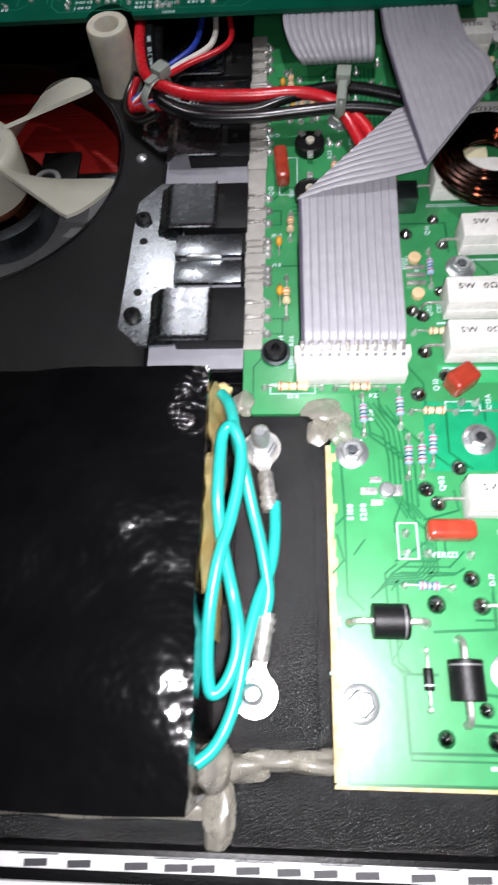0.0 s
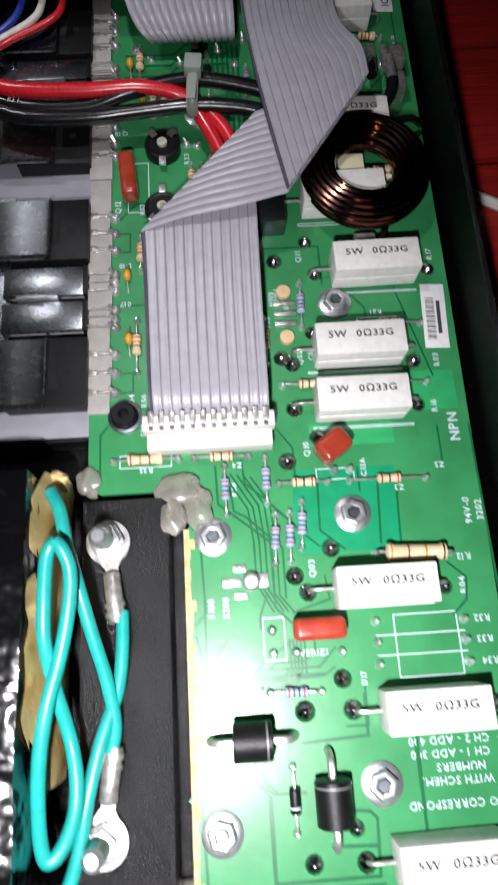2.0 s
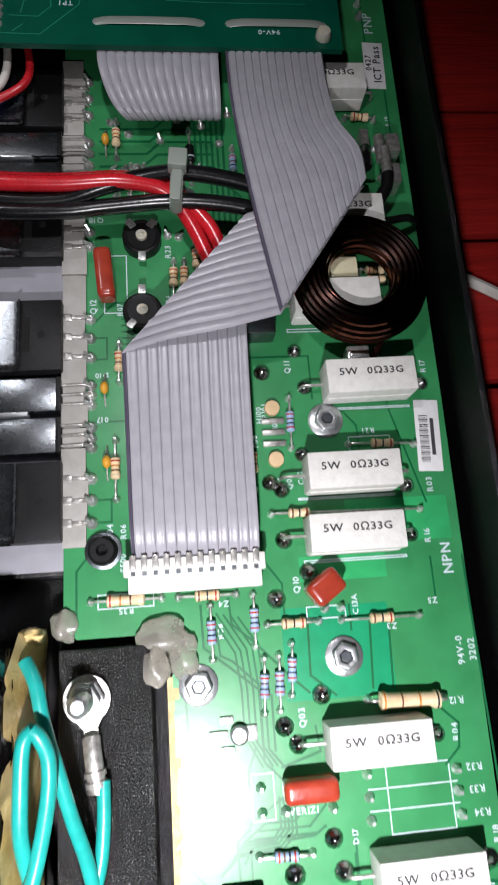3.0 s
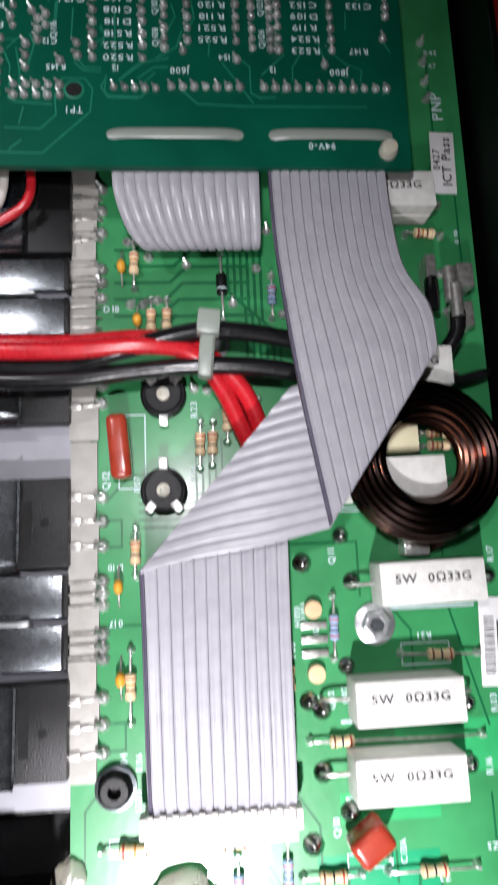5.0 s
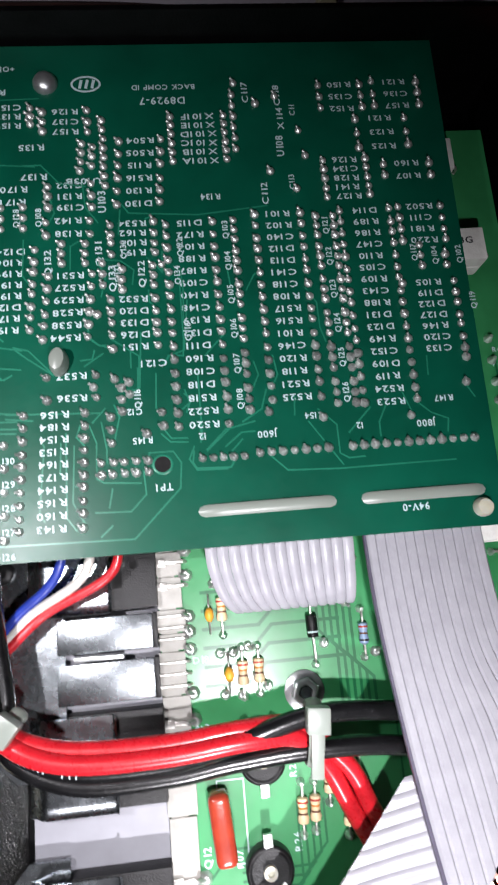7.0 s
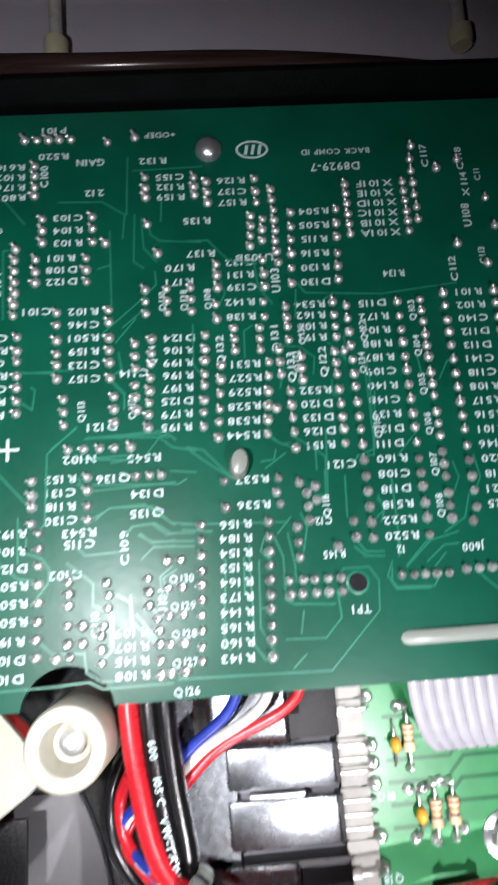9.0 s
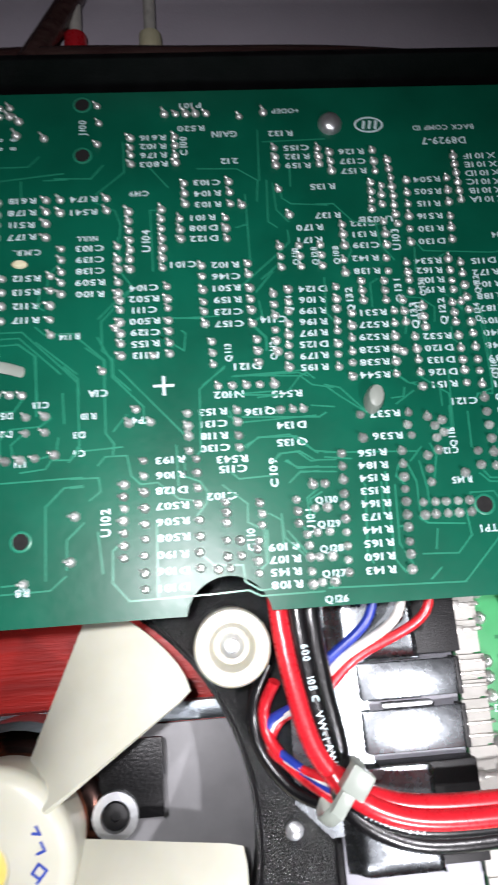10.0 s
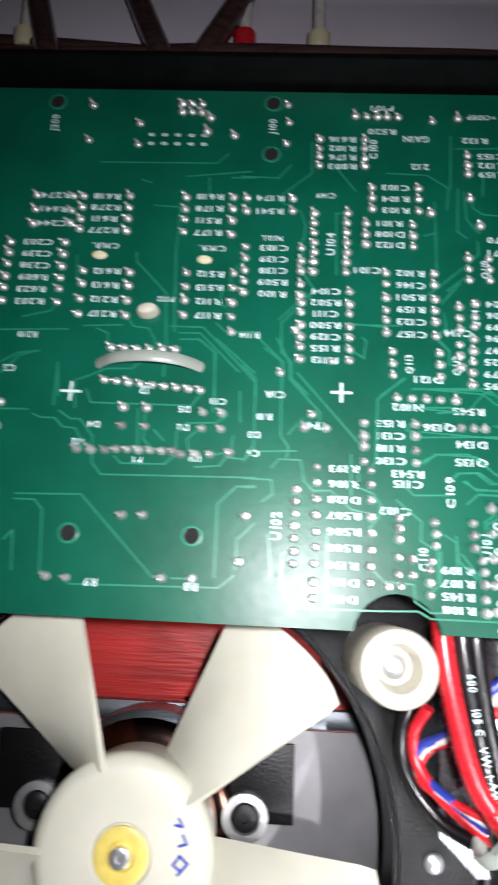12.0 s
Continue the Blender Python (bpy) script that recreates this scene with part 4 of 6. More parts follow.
# long one: header on the output board, two folds, header under the control board
down = [[(1.90, 8.35, 0.75), (1.89, 8.9, 1.12), (1.87, 10.5, 1.25), (1.86, 12.0, 1.45), (1.84, 13.1, 1.62)],
        [(4.82, 8.35, 0.75), (4.82, 8.9, 1.12), (4.82, 11.5, 1.3), (4.85, 14.2, 1.5), (4.9, 16.5, 1.62)], True]
across = [[(1.84, 13.05, 1.66), (2.9, 13.30, 1.82), (4.2, 13.48, 1.92), (5.62, 13.78, 2.0)],
          [(5.05, 16.75, 1.66), (5.9, 16.95, 1.80), (6.9, 17.15, 1.92), (8.06, 17.3, 2.0)], False]
up = [[(4.78, 21.75, 1.75), (4.80, 20.2, 1.9), (4.9, 18.6, 2.1), (5.15, 16.4, 2.2), (5.60, 13.82, 2.08)],
      [(7.45, 21.75, 1.75), (7.44, 20.4, 1.95), (7.55, 19.2, 2.12), (8.0, 18.3, 2.2), (8.12, 17.45, 2.1)], True]
ribbon("ribbon_cable", "grey flat ribbon cable folded twice with one dark edge conductor", (down, across, up))
short = [[(1.36, 21.9, 1.7), (1.40, 21.2, 1.62), (1.65, 20.5, 1.3), (2.0, 20.25, 0.9), (2.1, 20.9, 0.45), (2.1, 22.5, 0.3)],
         [(4.60, 21.9, 1.7), (4.60, 21.2, 1.62), (4.62, 20.5, 1.3), (4.62, 20.25, 0.9), (4.6, 20.9, 0.45), (4.6, 22.5, 0.3)], False]
ribbon("ribbon_cable", "short grey ribbon cable looping under the control board", (short,), 13, 0.96)
head = thing("ribbon_header", "white twelve-way ribbon header on the output board", "connector", 3.32, 8.0)
part("base", bevel(box(B(), -1.56, 1.56, -0.42, 0.30, 0.0, 0.55), 0.04), WHITEPL, head)
part("shell", bevel(box(B(), -1.62, 1.62, -0.05, 0.34, 0.55, 0.95), 0.04), WHITEPL, head)
for k in range(12):
    x = -1.397 + 0.254 * k
    part("contact", bevel(box(B(), x - 0.07, x + 0.07, 0.10, 0.42, 0.90, 1.06), 0.02), TIN, head)
    part("slot", box(B(), x - 0.05, x + 0.05, -0.03, 0.07, 0.935, 0.957), DSTEEL, head)
solid("socket_header", bevel(box(B(), 2.0, 4.7, 22.2, 22.8, 0.0, 0.5), 0.04), WHITEPL, "white header under the control board", "connector")

# ---- power transistors on the heat sink ----
solid("heat_sink", bevel(box(B(), -2.9, 0.16, 8.15, 33, -0.88, -0.2), 0.04), BLACKFLAT, "black heat sink bar beside the output board", "heat sink")
solid("insulating_sheet", bevel(box(B(), -2.75, 0.17, 8.25, 22.6, -0.198, -0.14), 0.01), PAD, "pale grey insulating sheet under the transistors", "sheet")
strip_thing = thing("insulating_strip", "grey insulating comb strip under the transistor legs", "strip", 0.48, 8.75, 0.004)
cuts = [8.75, 9.34, 9.9, 10.44, 11.24, 11.76, 12.36, 12.88, 13.64, 14.18, 14.72, 16.0, 16.89, 17.33, 17.93, 18.5, 19.46, 19.86, 20.4, 21.14, 21.72, 22.3, 23.0]
for k, (a, b) in enumerate(zip(cuts, cuts[1:])):
    part("tooth", bevel(box(B(), -0.30 - 0.03 * (k % 2), 0.27 + 0.03 * (k % 3), a - 8.75 + 0.02, b - 8.75 - 0.02, 0.0, 0.096 + 0.012 * (k % 2)), 0.015), STRIP, strip_thing)
part("back_rail", box(B(), -0.26, 0.12, 0.05, 14.2, 0.0, 0.05), STRIP, strip_thing)


def clamp_plate(y0, y1):
    ob = thing("clamp_plate", "dark steel clamping plate with chamfered corners and holes", "clamp", 0, 0, 0, 0, "clamp plates")
    ym = (y0 + y1) / 2
    poly = [(-1.95, y0 + 0.45), (-3.0, y0 + 0.4), (-3.72, y0 + 1.1), (-3.55, y1 - 0.7), (-2.8, y1 + 0.15), (-1.95, y1 + 0.15)]
    part("plate", prism(B(), poly, 0.02, 0.12), CLIPSTEEL, ob, smooth=False)
    for y in (y0 + 1.5, y1 - 1.45):
        part("screw_head", lathe(B(), [(0.27, 0.12), (0.27, 0.24), (0.2, 0.3), (0.1, 0.3), (0.09, 0.2)], -3.3, y, 0, 16), EPOXY, ob)
    for y in (y0 + 2.4, y1 - 2.35):
        part("hole", lathe(B(), [(0.14, 0.11), (0.14, 0.124)], -3.22, y, 0, 14), HOLE, ob)
    return ob


clamp_plate(8.5, 15.3)
clamp_plate(16.6, 23.0)


def big_transistor(y0, y1):
    ob = thing("power_transistor", "black plastic power transistor with three tinned legs", "transistor", 0, y0, 0, 0, "power transistors")
    d = y1 - y0
    case_body = part("body", bevel(box(B(), -1.9, 0.20, 0, d, -0.135, 0.36), 0.04), EPOXY, ob)
    part("dimple", lathe(B(), [(0.10, 0.34), (0.10, 0.363)], -0.3, d / 2, 0, 14), HOLE, case_body)
    part("notch", box(B(), -0.78, -0.58, d * 0.25, d * 0.75, 0.35, 0.3635), HOLE, case_body)
    for k in range(3):
        y = d / 2 + (k - 1) * 0.545
        bm = B()
        box(bm, 0.20, 0.42, y - 0.09, y + 0.09, 0.10, 0.16)
        box(bm, 0.40, 0.68, y - 0.045, y + 0.045, 0.10, 0.15)
        bevel(bm, 0.015)
        sweep(bm, [Vector((0.66, y, 0.125)), Vector((0.80, y, 0.12)), Vector((0.88, y, 0.0))], 0.05, seg=6)
        part("leg", bm, TIN, ob)
    clip = thing("spring_clip", "bent zinc spring clip pressing on a transistor", "clip", 0, y0, 0, 0, "spring clips")
    rows = []
    bm = B()
    for x, z in ((-2.75, 0.125), (-2.6, 0.2), (-2.45, 0.37), (-2.3, 0.41), (-1.6, 0.405), (-1.0, 0.40), (-0.9, 0.42), (-0.86, 0.50)):
        rows.append([bm.verts.new((x, y, z + lift)) for y, lift in ((-0.02, 0.10), (0.06, 0.02), (0.2, 0.0), (d - 0.2, 0.0), (d - 0.04, 0.0))])
    for a, b in zip(rows, rows[1:]):
        for k in range(4):
            bm.faces.new((a[k], a[k + 1], b[k + 1], b[k]))
    bmesh.ops.recalc_face_normals(bm, faces=bm.faces[:])
    bmesh.ops.solidify(bm, geom=bm.faces[:], thickness=0.05)
    part("leaf", bm, CLIPSTEEL, clip)


def small_transistor(y0, y1):
    ob = thing("small_transistor", "metal-tabbed transistor lying under the clamp", "transistor", 0, y0, 0, 0, "small transistors")
    d = y1 - y0
    part("tab", bevel(box(B(), -2.1, 0.05, 0.03, d - 0.03, 0.13, 0.26), 0.03), CLIPSTEEL, ob)
    part("tab_edge", bevel(box(B(), 0.05, 0.16, 0.02, d - 0.02, -0.135, 0.30), 0.02), EPOXY, ob)
    for k in range(3):
        y = d / 2 + (k - 1) * 0.255
        bm = sweep(B(), spline([Vector((0.15, y, 0.12)), Vector((0.6, y, 0.14)), Vector((0.80, y, 0.11)), Vector((0.86, y, 0.0))], 3), 0.035, seg=6)
        part("leg", bm, TIN, ob)


for y0, y1 in ((8.92, 10.86), (13.22, 15.16), (16.4, 18.34), (20.5, 22.44)):
    big_transistor(y0, y1)
for y0, y1 in ((11.08, 12.02), (12.15, 13.08), (18.5, 19.42), (19.58, 20.4)):
    small_transistor(y0, y1)
for y in (12.08, 19.5):
    solid("clamp_finger", bevel(box(B(), -1.7, -0.6, y - 0.05, y + 0.05, 0.13, 0.42), 0.02), STEEL, "narrow steel finger between two transistors", "clamp", "clamp fingers")

# ---- the fan ----
well = thing("fan_bracket", "black textured fan mounting plate with a round opening", "bracket", kind="structure")
cx, cy, R = -10.1, 17.1, 5.55
bm = B()
seg = 64
inner, outer = [], []
for k in range(seg):
    a = 2 * math.pi * k / seg
    c, s = math.cos(a), math.sin(a)
    q = min((7.75 if c > 0 else 8.0) / max(abs(c), 1e-6), (7.1 if s > 0 else 8.9) / max(abs(s), 1e-6))
    inner.append((cx + R * c, cy + R * s))
    outer.append((cx + q * c, cy + q * s))
lo_i = [bm.verts.new((x, y, -0.42)) for x, y in inner]
hi_i = [bm.verts.new((x, y, -0.28)) for x, y in inner]
lo_o = [bm.verts.new((x, y, -0.42)) for x, y in outer]
hi_o = [bm.verts.new((x, y, -0.28)) for x, y in outer]
for k in range(seg):
    j = (k + 1) % seg
    bm.faces.new((hi_i[k], hi_o[k], hi_o[j], hi_i[j]))
    bm.faces.new((lo_i[k], lo_i[j], lo_o[j], lo_o[k]))
    bm.faces.new((lo_i[k], hi_i[k], hi_i[j], lo_i[j]))
    bm.faces.new((lo_o[k], lo_o[j], hi_o[j], hi_o[k]))
part("plate", bm, BLACKPAINT, well)
part("lip", lathe(B(), [(R + 0.02, -1.6), (R + 0.02, -0.29), (R + 0.12, -0.27), (R + 0.14, -0.43), (R + 0.10, -1.6)], cx, cy, 0, 64, loop=True), BLACKFLAT, well)
scr = thing("plate_screw", "small zinc rivet in the fan plate", "screw", -3.75, 17.1, -0.28)
part("head", lathe(B(), [(0.2, 0), (0.19, 0.08), (0.1, 0.14), (0.02, 0.15)], seg=16), STEEL, scr)
solid("grille_plate", bevel(box(B(), -17.5, -2.6, 8.6, 18.95, -3.3, -3.2), 0.03), GREYMETAL, "pale grey sheet metal under the fan", "sheet metal")
solid("cross_rail", bevel(box(B(), -17.5, -2.6, 19.0, 19.5, -3.4, -3.0), 0.12), DSTEEL, "round-edged steel rail across the fan opening", "rail")
fan = thing("cooling_fan", "ivory plastic axial cooling fan lying flat in the case", "fan", cx, cy, 0)
hub = part("hub", lathe(B(), [(1.75, -1.4), (1.86, 0.0), (1.86, 0.22), (1.78, 0.36), (1.55, 0.44), (0.62, 0.46), (0.58, 0.40), (0.3, 0.38)], seg=56), FANPL, fan)
part("bush", lathe(B(), [(0.55, 0.30), (0.55, 0.46), (0.46, 0.50), (0.28, 0.48), (0.26, 0.42)], seg=30), YELLOWPL, hub, "yellow bush")
part("shaft", lathe(B(), [(0.20, 0.3), (0.20, 0.58), (0.15, 0.60), (0.09, 0.60), (0.08, 0.55)], seg=20), STEEL, hub, "steel shaft end")
ink = Print()
for pts in ([(0.98, -1.25), (1.1, -1.1), (1.0, -1.0), (1.14, -0.9)], [(1.08, -0.7), (1.2, -0.62), (1.1, -0.5)], [(1.16, -0.25), (1.34, -0.05), (1.18, 0.08), (1.06, -0.08), (1.22, -0.2)], [(1.15, 0.25), (1.3, 0.3), (1.22, 0.45)], [(1.05, 0.62), (1.2, 0.6), (1.12, 0.74)]):
    ink.line(pts, 0.055, 0.461)
ink.done("marker_scrawl", BLUEINK, hub, "blue marker scrawl")
for k in range(5):
    bm = B()
    rows = []
    base = 51 + 72 * k
    for i in range(9):
        f = i / 8
        r = 1.6 + (5.42 - 1.6) * f
        half = 16.6 * (1 if f < 0.9 else 0.97)
        row = []
        for j in range(11):
            g = j / 10 * 2 - 1
            a = radians(base + half * g)
            z = -0.35 - 0.75 * g * (1 - 0.25 * f) + 0.14 * (1 - g * g)
            rr = r - (0.16 * g ** 4 if i == 8 else 0)
            row.append(bm.verts.new((rr * math.cos(a), rr * math.sin(a), z)))
        rows.append(row)
    for a, b in zip(rows, rows[1:]):
        for j in range(10):
            bm.faces.new((a[j], b[j], b[j + 1], a[j + 1]))
    bmesh.ops.recalc_face_normals(bm, faces=bm.faces[:])
    bmesh.ops.solidify(bm, geom=bm.faces[:], thickness=0.14)
    part("blade", bm, FANPL, fan)
motor = thing("fan_motor", "dark steel fan motor body with mounting ears", "motor", cx, cy, -1.5)
part("body", lathe(B(), [(2.2, -1.7), (2.4, -1.4), (2.4, -0.3), (1.9, 0.0), (1.2, 0.08)], seg=40), DSTEEL, motor)
part("winding", lathe(B(), [(2.0, 0.0), (2.25, 0.02), (2.0, 0.2), (1.7, 0.2)], seg=40), COPPER, motor, "copper winding ring")
for side in (1, -1):
    px, py = 2.75 * side, 1.0
    part("bracket", bevel(box(B(), px - 0.75, px + 0.75, py - 0.85, py + 0.85, -0.1, 0.05), 0.04), BLACKFLAT, motor, "dark grey motor bracket")
    part("grommet_ring", lathe(B(), [(0.52, 0.05), (0.52, 0.2), (0.34, 0.22), (0.30, 0.06)], px - 0.35 * side, py - 0.72, 0, 24, loop=True), STEEL, motor, "bright steel ring")
    part("ear_screw", lathe(B(), [(0.30, 0.05), (0.29, 0.2), (0.2, 0.24), (0.1, 0.24), (0.09, 0.14)], px - 0.35 * side, py - 0.72, 0, 18), EPOXY, motor)

# ---- spacer, wires and the cable harness ----
sp = thing("nylon_spacer", "tall white nylon spacer with a countersunk steel screw", "spacer", -4.87, 21.05, -0.28)
part("tube", lathe(B(), [(0.78, 0), (0.76, 1.2), (0.74, 2.30), (0.70, 2.36), (0.46, 2.36), (0.42, 2.30), (0.36, 1.75), (0.1, 1.7)], seg=40), NYLON, sp)
part("screw", lathe(B(), [(0.24, 1.65), (0.24, 1.88), (0.15, 1.93), (0.12, 1.8)], 0, 0, 0, 14), STEEL, sp)


def wire(name, pts, r, m, label, group=""):
    return solid(name, sweep(B(), spline(pts, 8), r, seg=10), m, label, "wire", group)


for dy, dz, lane, sink, m, lab, r in ((0.22, 0.25, 0.18, 0.0, REDPVC, "thick red power cable in the tied harness", 0.20), (0.02, 0.42, 0.10, 0.42, REDPVC, "thick red power cable in the tied harness", 0.20), (-0.20, 0.08, -0.20, 0.0, BLACKPVC, "thick black power cable in the tied harness", 0.21), (-0.48, 0.0, -0.50, 0.1, BLACKPVC, "thick black power cable in the tied harness", 0.21)):
    start = [(-3.7 - lane * 1.1, 23.2, 1.3 - sink), (-3.7 - lane, 21.7, 1.4 - sink), (-3.55 - lane * 0.9, 20.3, 1.4 + dz * 0.4 - sink), (-3.25 - lane * 0.7, 19.0, 1.4 + dz * 0.7 - sink * 0.6), (-2.75 + dy * 0.2, 18.2 + dy * 0.5, 1.4 + dz * 0.8), (-1.6, 17.70 + dy, 1.3 + dz), (0.3, 17.62 + dy, 1.25 + dz)]
    if m is REDPVC:
        k = 0.42 if dy > 0.1 else 0.0
        run_out = [(1.9, 17.72 + dy, 1.2 + dz), (3.0, 17.62 + dy, 1.1 + dz * 0.6), (3.62 + k, 16.95, 1.0), (4.1 + k, 15.95, 0.7), (4.5 + k, 15.15, 0.35), (4.6 + k, 14.75, 0.1)]
    else:
        up = 0.42 if dy > -0.3 else 0.0
        run_out = [(1.6, 17.75 + dy + up * 0.3, 1.25 + dz + up * 0.5), (3.3, 17.85 + dy + up, 1.3 + dz + up * 0.3), (4.9, 17.75 + dy + up, 1.2 + dz), (6.2, 17.45 + dy + up, 0.95 + dz * 0.7), (7.4, 17.5 + dy, 0.8 + dz * 0.5)]
    wire("power_cable", start + run_out, r, m, lab, "power cables")
for k, (m, lab) in enumerate(((BLUEPVC, "thin blue wire in the harness"), (WHITEPVC, "thin white wire in the harness"), (REDPVC, "thin red wire in the harness"))):
    wire("thin_wire", [(-0.75 + 0.5 * k - 0.9, 22.8, 1.1), (-1.9 + 0.62 * k, 21.4, 0.95), (-2.85 + 0.30 * k, 20.55, 0.75), (-3.5 + 0.16 * k, 19.75, 0.55 + 0.1 * k), (-4.1 + 0.1 * k, 19.4, 0.35), (-4.15, 18.95 - 0.05 * k, 0.35), (-3.6, 18.5, 0.8), (-2.9, 18.1 + 0.1 * k, 1.2)], 0.11, m, lab, "thin wires")
wire("red_wire", [(-4.0, 20.2, 0.6), (-4.25, 19.6, 0.3), (-4.1, 18.9, 0.4), (-3.4, 18.25, 0.9), (-2.6, 17.85, 1.2), (-1.5, 17.6, 1.3)], 0.13, REDPVC, "thin red wire curling beside the harness", "red wires")
wire("black_wire", [(-4.1, 20.6, 0.5), (-4.45, 19.8, 0.2), (-4.4, 18.9, 0.2), (-3.8, 18.1, 0.5), (-3.0, 17.8, 1.0)], 0.14, BLACKPVC, "thin black wire curling beside the harness", "black wires")


run = spline([(-3.7 + 0.24, 23.2, 1.3), (-3.7 + 0.22, 21.7, 1.4), (-3.35, 20.3, 1.41), (-3.11, 19.0, 1.46), (-2.79, 18.1, 1.46), (-1.6, 17.50, 1.38), (0.3, 17.42, 1.33)], 8)
mark = Print()
for i, body in ((13, "600"), (17, "105 C"), (21, "VW-1"), (25, "AWM"), (36, "AWM"), (40, "FT1")):
    p, q = run[i], run[i + 1]
    mark.text(body, p.x, p.y, 0.2, math.degrees(math.atan2(q.y - p.y, q.x - p.x)), p.z + 0.225)
tagged(mark.done("cable_print", INK, None), "white printed lettering along the black power cable", "lettering")


def cable_tie(x, y, z, r, turn, tail):
    ob = thing("cable_tie", "translucent white nylon cable tie round the harness", "cable tie", x, y, z, turn, "cable ties")
    pts = [Vector((0, r * math.cos(a), r * 0.8 * math.sin(a))) for a in [2 * math.pi * k / 24 for k in range(25)]]
    part("strap", sweep(B(), pts, 0.06, 0.16, 8, (1, 0, 0)), STRAP, ob)
    part("lock_head", bevel(box(B(), -0.24, 0.24, 0.1, 0.62, r * 0.8 - 0.1, r * 0.8 + 0.28), 0.06), STRAP, ob)
    part("strap_tail", bevel(box(B(), -0.13, 0.13, -tail, 0.2, r * 0.8 + 0.02, r * 0.8 + 0.10), 0.03), STRAP, ob)


cable_tie(3.33, 17.72, 1.35, 0.62, -6, 0.75)
cable_tie(-2.95, 18.25, 1.45, 0.62, -38, 0.35)

# ---- things behind the case ----
for k, (y, z, r) in enumerate(((39.4, -3.2, 0.34), (40.0, -3.2, 0.36), (39.6, -2.5, 0.36))):
    solid("speaker_cable", sweep(B(), spline([(-30, y + 1.6, -3.2), (-17, y + 1.0, -3.2), (-9.6, y + 0.4, z), (-5.0, y, z + 0.3), (0.3, y + 0.1, z + 0.1), (5.6, y - 0.4, z), (11, y - 0.8, -3.2), (22, y + 0.6, -3.2)], 10), r, seg=12), BROWNCABLE, "brown see-through speaker cable behind the case", "cable", "speaker cables")
for x0, x1 in ((-14.6, -11.4), (-7.4, -10.6), (-17.8, -15.4)):
    solid("speaker_cable", sweep(B(), spline([(x1, 39.2, -2.4), ((x0 + x1) / 2, 43.2, -2.9), (x0, 47.5, -3.15)], 8), 0.42, seg=12), BROWNCABLE, "brown see-through speaker cable behind the case", "cable", "speaker cables")
for x, m, lab in ((-8.95, REDPVC, "white plug with a red ring behind the case"), (-6.35, CREAM, "cream plug behind the case"), (-16.8, CREAM, "cream plug behind the case"), (7.2, CREAM, "cream plug behind the case")):
    pl = thing("signal_plug", lab, "plug", x, 41.0, -3.1, 0, "signal plugs")
    for name, prof, mm in (("ring", [(0.34, -0.2), (0.40, 0.0), (0.40, 0.45), (0.27, 0.55)], m), ("barrel", [(0.22, 0.45), (0.21, 2.4), (0.20, 5.2)], WHITEPVC)):
        bm = lathe(B(), prof, seg=16)
        bmesh.ops.rotate(bm, cent=(0, 0, 0), matrix=Matrix.Rotation(radians(-84), 3, "X"), verts=bm.verts[:])
        part(name, bm, mm, pl)
solid("white_cable", sweep(B(), spline([(12.2, 17.9, -3.3), (13.4, 17.3, -3.3), (15.5, 16.2, -3.3), (19, 15.0, -3.3)], 6), 0.2, seg=8), WHITEPVC, "cream cable lying on the red bench", "cable")

# ---- the upper control board ----
UZ = 1.92
top = thing("control_board", "dark green control circuit board seen from its solder side", "circuit board")
outline = [(-28.4, 21.68)] + arc(-15.5, 21.6, 0.85, 180, 0, 12)[1:-1] + [(-14.6, 21.68), (-5.75, 21.68)] + arc(-4.87, 21.55, 0.86, 172, 8, 12) + [(-3.98, 21.68), (8.0, 21.62), (8.15, 34.2), (-28.4, 34.2)]
part("laminate", prism(B(), outline, UZ - 0.16, UZ), PCB2, top)
for x, y in ((-4.0, 24.5), (-9.0, 30.0), (3.0, 30.0), (-20.0, 25.0)):
    part("pillar", lathe(B(), [(0.3, -2.8), (0.3, -0.17)], x, y, UZ, 12), NYLON, top)
silk, cu, pads = Print(), Print(), []
Z1 = UZ + 0.006


def column(x, y0, y1, names, half=0.47, slope=0.0, size=0.212):
    """A column of part names, each between its two joints; the print stands on its head."""
    n = len(names)
    for k, body in enumerate(names):
        f = k / max(1, n - 1)
        y, xx = y0 + (y1 - y0) * f, x + slope * f
        silk.text(body, xx, y, size, 180 + random.uniform(-1, 1), Z1, 1.36)
        for s in (-1, 1):
            pads.append((xx + s * (half + 0.03), y + random.uniform(-0.03, 0.03)))


def triple(x, y, body, turn=90, step=0.27, gap=0.0):
    """A transistor: three joints in a row and its name at their side."""
    ca, sa = math.cos(radians(turn)), math.sin(radians(turn))
    for k in (-1, 0, 1):
        pads.append((x + ca * k * step, y + sa * k * step))
    silk.text(body, x + 0.34 * sa, y - 0.34 * ca, 0.2, turn, Z1)


